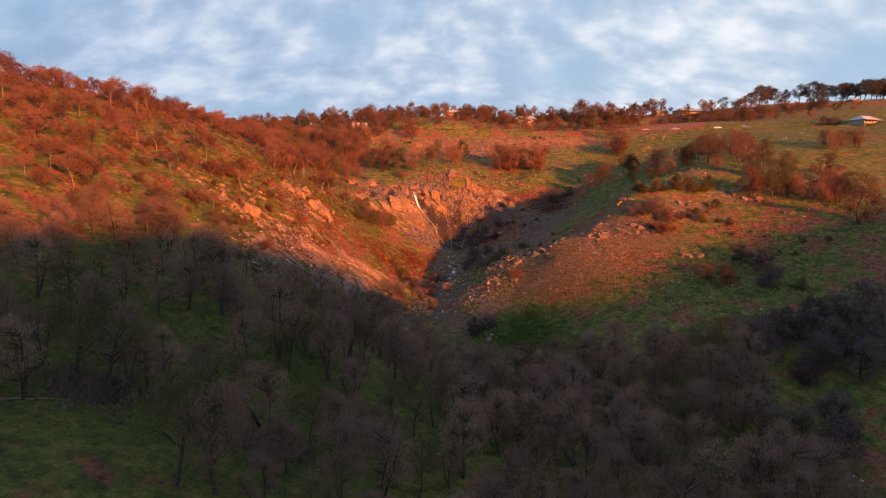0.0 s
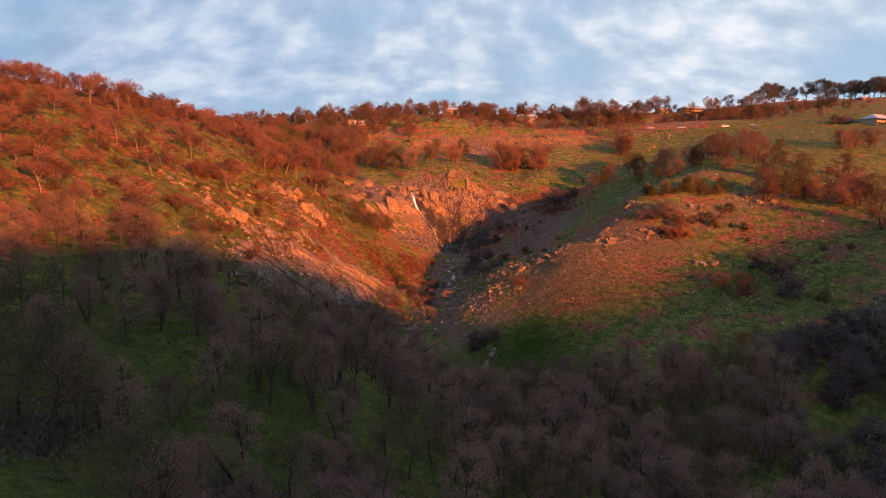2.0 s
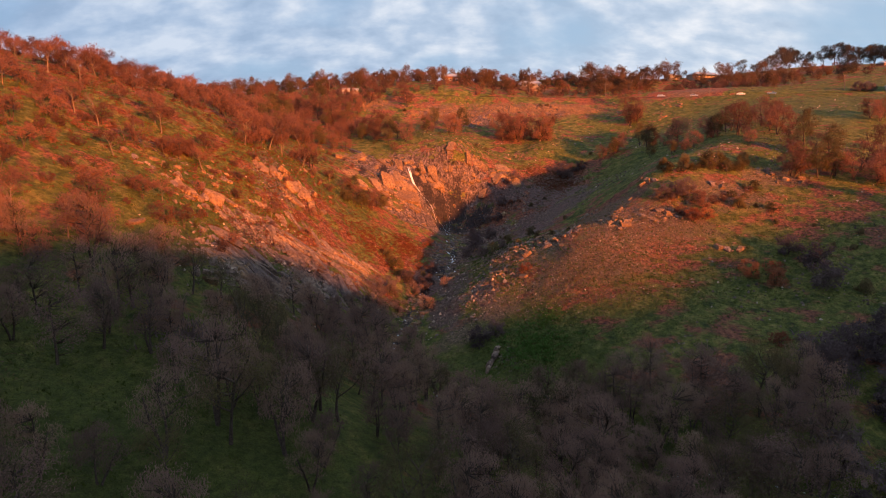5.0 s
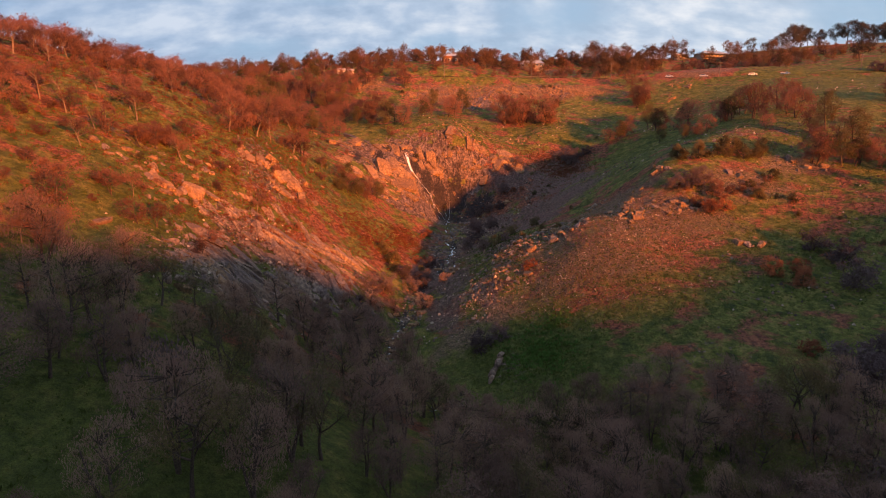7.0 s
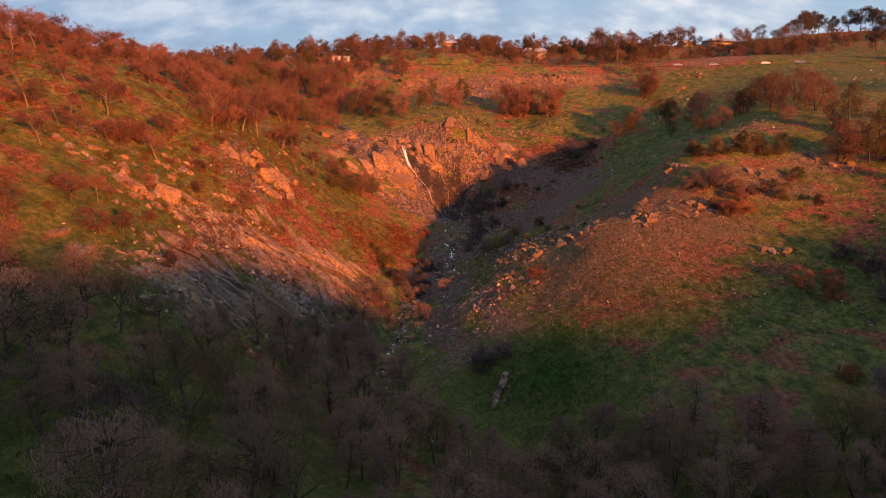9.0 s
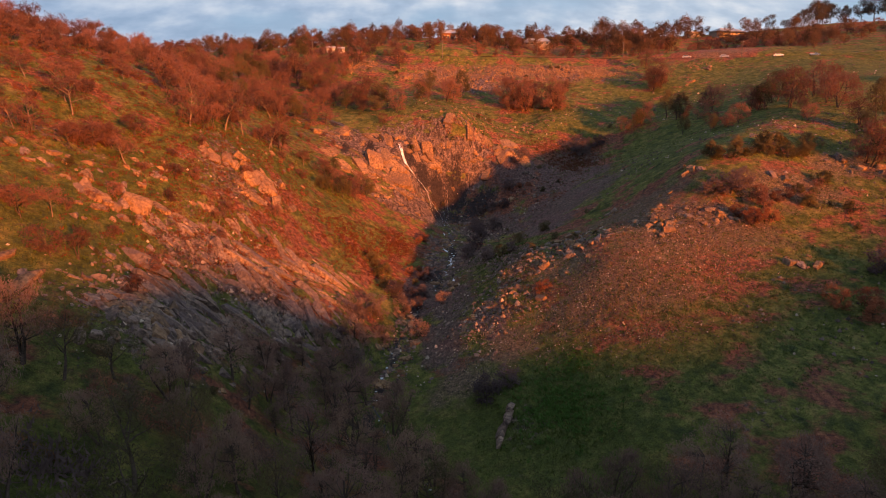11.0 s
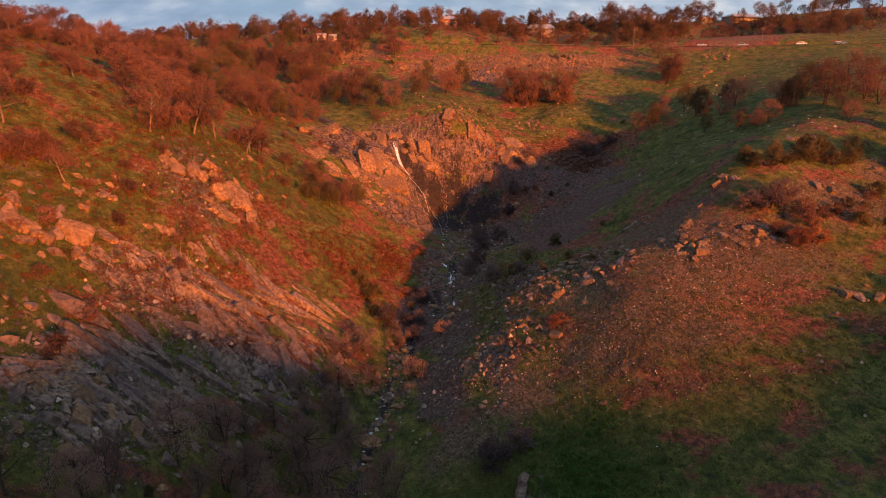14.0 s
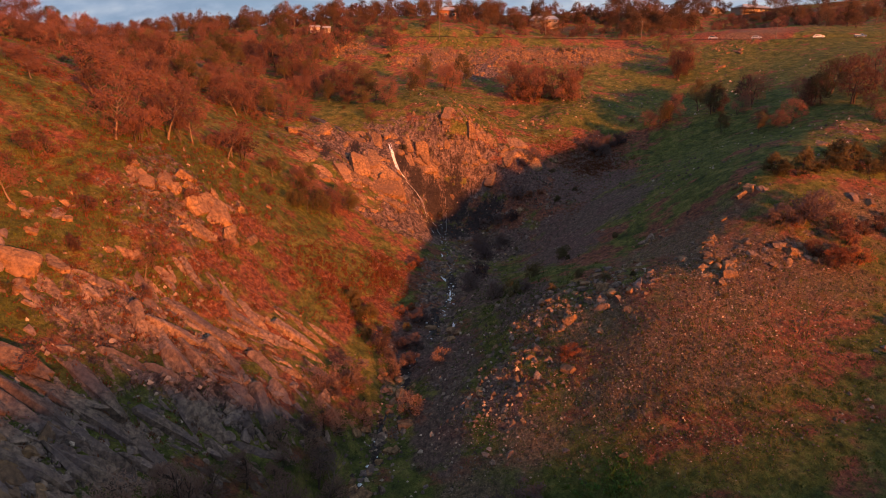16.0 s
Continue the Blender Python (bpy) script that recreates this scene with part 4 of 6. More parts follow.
scatter(FORE, 55, (2, 84, 62, 138), wood, 2.7, (0.7, 1.0), 55)
stand(DEAD, 66, (0.75, 1.0), (-101, 202), (-84.6, 179.7), (-77.2, 177.2), (-76.4, 180.7))
stand(RUSTBUSH, 67, (1.3, 1.8), (-68.4, 186), (-67.6, 188), (-66.5, 189), (-70.8, 182.6), (-69.5, 184.5))
scatter(RIDGE, 26, (180, 395, 250, 475), lambda x, y: 0.85, 3.2, (0.45, 0.75), 155)
scatter(HILL, 290, (-150, 110, -42, 310), lambda x, y: 0.04 + 0.9 * float(smooth(-56, -100, x)) * (0.35 if 150 < y < 190 and x > -90 else 1.0), 2.9, (0.65, 1.35), 2)
scatter(RIDGE, 200, (-175, 416, 130, 480), lambda x, y: 0.0 if abs(x - 58) < 14 and y < 458 or abs(x - 4) < 8 and y < 446 else (0.95 if y > 421 + 0.05 * max(x, 0) else 0.0), 3.0, (0.35, 0.9), 3)
scatter(RIDGE, 40, (95, 430, 260, 520), blobs((110, 455, 18, 22, 1.0), (145, 500, 16, 12, 0.9), (232, 500, 8, 10, 0.7), (160, 520, 12, 6, 0.7), (215, 525, 14, 6, 0.8)), 4.2, (0.6, 1.15), 4)
scatter(SKYGUM, 18, (305, 455, 400, 510), blobs((300, 488, 45, 12, 1.0), (345, 475, 30, 12, 0.8)), 4.5, (0.9, 1.3), 8)
scatter(RIDGESHRUB, 105, (120, 400, 320, 500), blobs((190, 440, 26, 22, 0.9), (165, 440, 18, 12, 0.6), (-20, 420, 60, 8, 0.0), (195, 480, 30, 14, 0.7), (220, 430, 26, 16, 0.9), (255, 440, 26, 18, 0.8), (140, 425, 10, 8, 0.6)), 3.2, (0.6, 1.2), 9)
scatter(RIDGESHRUB, 90, (-90, 411, 130, 440), lambda x, y: 0.7, 3.0, (0.45, 1.1), 12)
scatter(RIDGESHRUB, 130, (-165, 440, 135, 492), lambda x, y: 0.9, 2.2, (0.9, 1.7), 56)
scatter(MID, 105, (-150, 296, -15, 425), blobs((-75, 322, 40, 14, 0.95), (-55, 352, 25, 10, 0.8), (-95, 385, 45, 14, 0.9), (-35, 312, 14, 6, 0.7), (-120, 405, 35, 15, 1.0), (-70, 295, 14, 10, 0.6)), 4.0, (0.55, 0.9), 5)
scatter(RUSTBUSH, 260, (-140, 120, -38, 300), lambda x, y: 0.9 if x < -60 else 0.4, 2.0, (0.5, 1.3), 10)
scatter(REDBUSH, 12, (-60, 195, -5, 262), blobs((-25, 228, 14, 18, 0.9), (-12, 222, 8, 12, 0.7), (-36, 240, 10, 10, 0.5)), 2.6, (0.25, 0.5), 6)
scatter(BUSH, 70, (-110, 140, 130, 400), blobs((-70, 160, 30, 30, 0.5), (20, 300, 40, 40, 0.25), (30, 220, 20, 20, 0.5), (110, 190, 25, 25, 0.4), (10, 390, 60, 14, 0.4)), 3.5, (0.3, 0.7), 7)
for k in (GREYBUSH, SHADE, DENSE, SKYGUM, RIDGESHRUB, RUSTBUSH, FORE, STUMP, DEAD, HILL, MID, RIDGE, BUSH, REDBUSH, DARKBUSH):
    k.clear()

# ---- rocks ----


def boulder_mesh(seed, stretch, cuts):
    """An angular stone: a ball cut by chance planes."""
    r = np.random.default_rng(seed)
    bm = bmesh.new()
    bmesh.ops.create_icosphere(bm, subdivisions=3 if cuts == 8 else 2, radius=1.0)
    planes = r.normal(0, 1, (cuts, 3))
    planes /= np.linalg.norm(planes, axis=1)[:, None]
    depth = r.uniform(0.34, 0.72, cuts)
    shift = r.uniform(0, 50, 3)
    for v in bm.verts:
        p = np.array(v.co)
        for n, d in zip(planes, depth):
            over = p @ n - d
            if over > 0:
                p = p - n * over
        p = p * (1 + 0.12 * noise.noise(Vector(p * 1.7 + shift)) + 0.05 * noise.noise(Vector(p * 4.5 + shift)))
        v.co = Vector(p * stretch)
    me = bpy.data.meshes.new("rock")
    bm.to_mesh(me)
    bm.free()
    me.materials.append(ROCK)
    return me


def block_mesh(seed, stretch, mat=ROCK, cuts=3):
    """A blocky granite tor: a rounded cube with knocked-off corners and split faces."""
    r = np.random.default_rng(seed)
    bm = bmesh.new()
    bmesh.ops.create_cube(bm, size=2.0)
    bmesh.ops.subdivide_edges(bm, edges=bm.edges[:], cuts=cuts, use_grid_fill=True)
    planes = r.normal(0, 1, (7, 3))
    planes /= np.linalg.norm(planes, axis=1)[:, None]
    depth = r.uniform(0.62, 1.0, 7)
    shift = r.uniform(0, 50, 3)
    split = r.uniform(-0.5, 0.5, 3)
    for v in bm.verts:
        p = np.array(v.co)
        p = p / (np.abs(p) ** 10).sum() ** (1 / 10)
        for n, d in zip(planes, depth):
            over = p @ n - d
            if over > 0:
                p = p - n * over
        for axis in range(3):
            p *= 1 - 0.10 * math.exp(-((p[axis] - split[axis]) / 0.07) ** 2)
        p = p * (1 + 0.07 * noise.noise(Vector(p * 1.3 + shift)) + 0.05 * noise.noise(Vector(p * 3.7 + shift)))
        v.co = Vector(p * stretch)
    me = bpy.data.meshes.new("rock")
    bm.to_mesh(me)
    bm.free()
    me.materials.append(mat)
    return me


BOULDERS = [boulder_mesh(100 + k, (1.1, 0.95, 0.85), 13) for k in range(8)]
SLABS = [boulder_mesh(120 + k, (1.7, 0.40, 0.42), 12) for k in range(8)]
CRAGS = [block_mesh(140 + k, ((1.05, 0.70, 0.62), (0.8, 0.9, 0.7), (1.25, 0.6, 0.55))[k % 3], TAWNY_ROCK, 4) for k in range(9)]
BOULDERS += [block_mesh(150 + k, (0.8, 0.65, 0.6), TAWNY_ROCK) for k in range(6)]
SLABS += [block_mesh(160 + k, (1.5, 0.36, 0.34)) for k in range(4)]


def slope_turn(x, y):
    """Axes on the ground: down the slope, across it, out of it."""
    z = land([x - 1.5, x + 1.5, x, x], [y, y, y - 1.5, y + 1.5])[0]
    out = Vector((-(z[1] - z[0]) / 3, -(z[3] - z[2]) / 3, 1)).normalized()
    down = Vector((-(z[0] - z[1]) / 3, -(z[2] - z[3]) / 3, 0)) * -1
    down = (down - out * down.dot(out))
    down = down.normalized() if down.length > 1e-3 else Vector((1, 0, 0)).cross(out).cross(out) * -1
    return down, out.cross(down), out


def rock(name, meshes, r, x, y, size, label, group, along=True, sink=0.25, wander=14):
    me = meshes[r.integers(len(meshes))]
    ob = tagged(new(name, me), label, "rock", group)
    down, across, out = slope_turn(x, y)
    turn = Matrix((down, across, out)).transposed().to_4x4()
    spin = pose(0, 0, 0, r.normal(0, 8), r.normal(0, 8), r.normal(0, wander) if along else r.uniform(0, 360))
    z = ground_at(x, y)
    s = Matrix.Diagonal((size * r.uniform(0.85, 1.2), size * r.uniform(0.8, 1.25), size * r.uniform(0.8, 1.25), 1))
    ob.matrix_world = Matrix.Translation(Vector((x, y, z)) - out * size * sink) @ turn @ spin @ s
    return ob


WATER_WAY = [(-16.2, 295, 0), (-14.7, 291.6, 0), (-8.5, 287.5, 0), (-1, 281, 0), (2, 262, 0)]


def rocks(name, meshes, count, seed, spots, sizes, label, group, along=True, sink=0.25, wander=14):
    """Stones thrown over oval patches of the plan: (x, y, reach x, reach y, share)."""
    r = np.random.default_rng(seed)
    share = np.array([s[4] for s in spots], float)
    for _ in range(count):
        cx, cy, rx, ry, _ = spots[r.choice(len(spots), p=share / share.sum())]
        x, y = cx + rx * r.normal(0, 0.6), cy + ry * r.normal(0, 0.6)
        size = sizes[0] + (sizes[1] - sizes[0]) * r.random() ** 2.2
        if line_distance(np.array([[x, y]]), WATER_WAY)[0][0] < 0.9 + size * 0.8:
            continue
        rock(name, meshes, r, x, y, size, label, group, along, sink, wander)


def strewn(name, meshes, count, seed, spots, sizes, mat, label, wander=30):
    """Many boulders, joined into one."""
    r = np.random.default_rng(seed)
    share = np.array([s[4] for s in spots], float)
    models = []
    for me in meshes:
        co = np.empty(len(me.vertices) * 3, np.float32)
        me.vertices.foreach_get("co", co)
        models.append((co.reshape(-1, 3), [tuple(f.vertices) for f in me.polygons]))
    verts, faces, total = [], [], 0
    for _ in range(count):
        cx, cy, rx, ry, _ = spots[r.choice(len(spots), p=share / share.sum())]
        x, y = cx + rx * r.normal(0, 0.6), cy + ry * r.normal(0, 0.6)
        size = sizes[0] + (sizes[1] - sizes[0]) * r.random() ** 2.2
        co, fs = models[r.integers(len(models))]
        down, across, out = slope_turn(x, y)
        m = Matrix((down, across, out)).transposed() @ pose(0, 0, 0, r.normal(0, 10), r.normal(0, 10), r.normal(0, wander)).to_3x3()
        base, total = total, total + len(co)
        verts.append((co * r.uniform(0.8, 1.2, 3) * size) @ np.array(m).T + np.array((x, y, ground_at(x, y) - 0.2 * size)))
        faces += [tuple(k + base for k in f) for f in fs]
    me = bpy.data.meshes.new(name)
    me.from_pydata(np.concatenate(verts).tolist(), [], faces)
    me.materials.append(mat)
    return tagged(new(name, me), label, "stones", kind="stuff")


rocks("rock_slab", SLABS, 300, 1, [(-38, 190, 8, 12, 3), (-34, 192, 8, 9, 2), (-48, 174, 8, 12, 2), (-40, 168, 7, 9, 2), (-40, 153, 6, 9, 3.6), (-43, 162, 6, 7, 1.6), (-31, 174, 5, 8, 1.8), (-28, 196, 5, 7, 1.4), (-22, 192, 3, 6, 1), (-44, 184, 6, 10, 1.5), (-34, 160, 5, 7, 1), (-23, 182, 4, 9, 1.6), (-27, 172, 4, 7, 1.0)], (0.8, 4.6), "long weathered granite slab lying down the slope", "slabs on the hillside", True, 0.14, 8)
rocks("boulder", BOULDERS, 95, 2, [(-60, 172, 8, 10, 1.5), (-54, 208, 5, 7, 1.2), (-47, 215, 5, 10, 1.4), (-42, 146, 8, 10, 1.6), (-70, 175, 5, 5, 1.2), (-58, 188, 6, 8, 1), (-46, 232, 5, 8, 1)], (0.7, 2.2), "rounded granite boulder on the hillside", "boulders on the hillside", False, 0.25)
rocks("crag", CRAGS, 170, 3, [(-24, 274, 9, 8, 2.0), (-17, 282, 5, 6, 2.2), (-33, 275, 8, 8, 1.2), (13, 299, 8, 5, 1.4), (-22, 296, 9, 4, 1.0), (-38, 295, 9, 5, 0.8), (-14, 270, 6, 6, 0.5), (20, 304, 9, 5, 0.9), (-6, 295, 6, 3, 1.0), (28, 300, 6, 5, 0.6)], (0.8, 3.6), "cracked orange-brown granite crag by the waterfall", "crags round the falls", True, 0.45)
for x, y, size in ((-15.6, 279, 4.4), (-12, 281.5, 3.8), (-17.2, 283, 4.0), (-18.6, 277, 3.6), (-20.4, 288, 3.6), (-17.8, 289, 3.0), (-10.8, 297, 2.6), (-24.2, 283, 4.0), (-27.9, 276, 3.6), (10, 300, 3.0), (16, 302, 2.6), (-30, 292, 2.8)):
    rock("crag", CRAGS, np.random.default_rng(int(x * 7 + y * 3)), x, y, size, "massive jointed granite block beside the waterfall", "crags round the falls", True, 0.35)
strewn("spur_stones", BOULDERS, 290, 41, [(20, 266, 9, 7, 1.2), (32, 280, 9, 8, 1.2), (12, 244, 5, 10, 1.2), (40, 250, 10, 10, 0.8), (52, 246, 8, 8, 0.5), (14, 198, 5, 14, 1.4), (24, 205, 7, 6, 1), (36, 213, 8, 4, 1.4), (5, 184, 6, 12, 1.2), (2, 208, 6, 14, 1.0), (20, 192, 4, 6, 0.5)], (0.25, 1.0), ROCK, "grey granite boulders along the shaded side of the spur")
strewn("slope_stones", BOULDERS + SLABS[8:], 520, 42, [(-41, 148, 5, 6, 3), (-38, 143, 4, 5, 1.5), (-46, 150, 4, 5, 1.5), (-31, 174, 5, 8, 2.2), (-21, 184, 4, 10, 1.4), (-26, 172, 4, 8, 1.0), (-41, 151, 6, 7, 4), (-46, 160, 6, 7, 1.6), (-37, 160, 6, 8, 1.6), (-34, 170, 5, 7, 1.2), (-54, 176, 6, 7, 1), (-48, 145, 5, 6, 1.2)], (0.35, 1.6), ROCK, "purplish grey boulders among slabs on the shaded slope")
rocks("boulder", BOULDERS, 205, 4, [(50.6, 203.5, 2.6, 2.6, 2.6), (68, 206.5, 3, 1.8, 1.8), (46.5, 228, 3, 2, 1.2), (36, 203, 4, 3, 1.0), (30, 206, 4, 4, 1.6), (23, 203, 4, 4, 0.8), (31, 214, 3, 3, 0.8), (52, 213, 3, 2, 0.6), (110, 220, 4, 3, 0.6), (103, 225, 4, 3, 0.6), (76, 190, 5, 3, 0.9), (81, 217, 5, 3, 0.5), (105, 228, 8, 4, 0.6), (66, 224, 4, 3, 0.6), (60, 208, 6, 3, 1.0)], (0.4, 1.7), "pale granite boulder on the stony spur", "boulders on the spur", False, 0.1)
rocks("boulder", BOULDERS, 46, 14, [(28, 205.5, 2.5, 2.5, 2), (33.5, 197.5, 2, 2, 1), (24, 202, 2.5, 3, 1.5), (33, 219.5, 2, 2, 1), (41, 217.5, 2, 2, 0.8), (48, 228, 3, 3, 1), (20.5, 210, 2.5, 2.5, 1), (15, 203, 3, 4, 0.7), (10.5, 197, 2.5, 3, 0.5), (5, 189, 2, 3, 0.4)], (0.3, 1.1), "pale granite boulder on the stony spur", "boulders on the spur", False, 0.1)
rocks("stream_boulder", BOULDERS, 250, 5, [(2, 250, 4, 16, 2), (2, 225, 2.5, 14, 1.5), (-8, 197, 2.2, 14, 2.2), (-12, 176, 2, 10, 1.8), (12, 262, 10, 7, 1.2), (24, 278, 10, 7, 0.7), (14, 198, 6, 14, 1.0), (66, 111, 6, 4, 0.6)], (0.4, 1.7), "dark grey boulder beside the stream", "boulders along the stream", False, 0.2)
strewn("upper_stones", BOULDERS[8:], 620, 6, [(36, 391, 14, 6, 2.2), (58, 389, 12, 7, 2.5), (78, 390, 12, 6, 2.2), (94, 396, 8, 4, 0.8), (9, 388, 9, 8, 1.8), (-11, 386, 9, 8, 1.2), (-42, 395, 8, 7, 0.8), (20, 376, 10, 4, 0.9), (5, 362, 18, 6, 0.5), (34, 325, 12, 5, 0.6), (14, 300, 14, 6, 0.9), (24, 312, 12, 8, 0.5), (128, 378, 12, 3, 0.4), (118, 365, 4, 3, 0.3)], (0.35, 1.5), TAWNY_ROCK, "rough sunlit granite boulders below the road", 180)
r = np.random.default_rng(67)
for x, y, size in ((-61.6, 171.7, 2.2), (-59.9, 172.6, 1.8), (-63, 172.9, 2.0), (-58.5, 172.6, 1.6), (-59.7, 170.1, 1.7), (-56.7, 176.6, 2.8), (-49.8, 192, 1.5), (-48.7, 192.9, 1.3), (-42.1, 150.1, 1.7), (-40.2, 148, 2.2), (-45, 151.5, 1.5), (-47.5, 148.8, 1.6), (-43.5, 145.7, 1.4), (-38, 148.2, 1.3), (-36, 148.9, 1.4), (-39.5, 144.6, 1.5), (-41.3, 152.5, 1.2), (-38.2, 140, 1.3), (-42.5, 139.4, 1.2)):
    rock("outcrop", CRAGS, r, x, y, size, "rounded granite boulder among slabs on the slope", "outcrops", False, 0.3)
r = np.random.default_rng(66)
for x, y, size in ((-54.1, 209.5, 2.6), (-55.8, 207.2, 2.2), (-51.9, 212.4, 2.4), (-50.1, 218.4, 2.4), (-46.3, 215.3, 3.0), (-44.1, 215.2, 2.6), (-41.1, 212.8, 2.4), (-42.1, 225.3, 2.2), (-45.8, 208.1, 2.8), (-43.6, 208, 2.4), (-48, 218, 2.2), (-44, 217, 3.0), (-41, 214, 2.2), (-38, 218, 1.8), (-46, 222, 1.6), (-42, 149, 2.0), (-40, 147, 1.9), (-42, 156, 1.7), (-44, 161, 1.6), (-41, 158, 1.2), (-52, 177, 2.0), (-54, 181, 1.8), (47, 210, 1.3), (50, 212, 1.1), (52, 203, 1.6), (48, 202, 1.0), (64, 204, 1.1)):
    rock("outcrop", CRAGS, r, x, y, size, "large bare granite outcrop standing out of the grass", "outcrops", False, 0.4)
for x, y, size in ((58, 220, 1.3), (38, 213, 0.9), (31, 215, 0.8), (28, 203, 0.9), (22, 199, 0.8), (28, 196, 1.0), (33, 198, 0.9), (28, 179, 0.7), (16, 216, 1.1), (10, 202, 0.9), (13, 191, 0.8), (7, 191, 0.9), (10, 183, 0.7), (87, 239, 1.8), (44, 328, 1.2), (-56, 143, 2.4), (-60, 146, 2.0), (-55, 174, 2.4), (-46, 185, 2.6), (-54, 209, 3.0), (5, 187.5, 1.2), (7, 190, 0.8), (52.5, 204, 2.4), (69, 207, 2.0), (25.5, 171.5, 0.7), (23.4, 171.2, 0.55), (118, 365, 2.2), (36, 329, 1.7)):
    rock("outcrop", CRAGS, r, x, y, size, "large bare granite outcrop standing out of the grass", "outcrops", False, 0.4)

# ---- loose stones, heath and grass ----


def stone_material():
    m, n, l, b = material("loose_stone", 0.9)
    geo = n.new("ShaderNodeNewGeometry")
    c = ramp(n, l, geo.outputs["Random Per Island"], [(0.0, (0.06, 0.046, 0.044)), (0.65, (0.16, 0.118, 0.100)), (0.88, (0.27, 0.20, 0.16)), (1.0, (0.48, 0.38, 0.30))])
    c = mixed(n, l, 0.6, c, ramp(n, l, noise_of(n, l, geo.outputs["Position"], 4.0, 5, 0.7), [(0.35, (0.5, 0.5, 0.5)), (0.6, (1.1, 1.1, 1.1))]), "MULTIPLY")
    l.new(c, b.inputs["Base Color"])
    bumped(n, l, b, noise_of(n, l, geo.outputs["Position"], 9.0, 4, 0.7), 0.8, 0.1)
    return m


STONE = stone_material()
ICO = bmesh.new()
bmesh.ops.create_icosphere(ICO, subdivisions=1, radius=1.0)
ICO_V = np.array([v.co[:] for v in ICO.verts])
ICO_F = np.array([[v.index for v in f.verts] for f in ICO.faces])
ICO.free()
BALL_V, BALL_F = ICO_V, ICO_F


def thrown(seed, count, spots):
    """Places on the plan for loose things: oval patches (x, y, reach x, reach y, share)."""
    r = np.random.default_rng(seed)
    share = np.array([s[4] for s in spots], float)
    which = np.array(spots, float)[r.choice(len(spots), count, p=share / share.sum())]
    x, y = which[:, 0] + which[:, 2] * r.normal(0, 0.6, count), which[:, 1] + which[:, 3] * r.normal(0, 0.6, count)
    return r, x, y, land(x, y)[0]


OCT_V = np.array([(1, 0, 0), (-1, 0, 0), (0, 1, 0), (0, -1, 0), (0, 0, 1), (0, 0, -1)], float)
OCT_F = np.array([(0, 2, 4), (2, 1, 4), (1, 3, 4), (3, 0, 4), (2, 0, 5), (1, 2, 5), (3, 1, 5), (0, 3, 5)])


def scree(count, seed, spots, low, high, small=False):
    ICO_V, ICO_F = (OCT_V, OCT_F) if small else (BALL_V, BALL_F)
    r, x, y, z = thrown(seed, count, spots)
    size = low + (high - low) * r.random(count) ** 3.4
    shape = ICO_V[None] * (1 + 0.35 * (r.random((count, len(ICO_V), 1)) - 0.5)) * r.uniform(0.55, 1.2, (count, 1, 3))
    a = r.uniform(0, 6.28, count)
    c, s = np.cos(a)[:, None], np.sin(a)[:, None]
    shape = np.stack([shape[..., 0] * c - shape[..., 1] * s, shape[..., 0] * s + shape[..., 1] * c, shape[..., 2]], -1) * size[:, None, None]
    v = shape + np.stack([x, y, z + size * 0.15], 1)[:, None, :]
    f = ICO_F[None] + (np.arange(count) * len(ICO_V))[:, None, None]
    return v.reshape(-1, 3), f.reshape(-1, 3)


tagged(new("loose_stones", quick_mesh("loose_stones", *scree(20000, 1, [(36, 186, 18, 15, 3), (54, 205, 14, 7, 2.4), (58, 196, 12, 8, 1.2), (26, 180, 10, 9, 2.2), (15, 195, 8, 16, 0.7), (24, 205, 12, 12, 0.8), (8, 182, 9, 12, 0.7), (2, 200, 7, 16, 0.5), (48, 192, 16, 10, 2), (60, 194, 14, 8, 1), (95, 222, 16, 8, 0.5), (40, 170, 10, 4, 0.6), (6, 182, 5, 10, 0.5)], 0.05, 0.24, True), STONE)), "pale loose stones strewn over the spur", "stones", kind="stuff")
tagged(new("rubble", quick_mesh("rubble", *scree(6500, 2, [(14, 200, 6, 18, 1.0), (4, 190, 7, 16, 0.8), (28, 208, 10, 6, 0.8), (-42, 154, 8, 10, 2), (70, 102, 4, 3, 0.4), (-42, 180, 12, 22, 2), (-42, 148, 8, 12, 1), (2, 240, 6, 30, 1.5), (-10, 185, 5, 16, 1), (14, 264, 14, 10, 1), (-16, 280, 18, 10, 1), (30, 285, 16, 12, 0.6), (-50, 212, 8, 14, 0.6)], 0.10, 0.60, True), STONE)), "grey rubble between the slabs and along the stream", "stones", kind="stuff")
tagged(new("embankment_stones", quick_mesh("embankment_stones", *scree(4200, 3, [(36, 391, 16, 7, 2), (58, 389, 14, 8, 2.4), (78, 390, 13, 7, 2), (8, 388, 11, 8, 1.5), (-12, 386, 11, 8, 1), (-44, 396, 10, 7, 0.7), (132, 385, 14, 3, 0.5), (10, 305, 18, 10, 0.7)], 0.2, 0.8, True), TAWNY_ROCK)), "rough stone embankment below the road", "stones", kind="stuff")


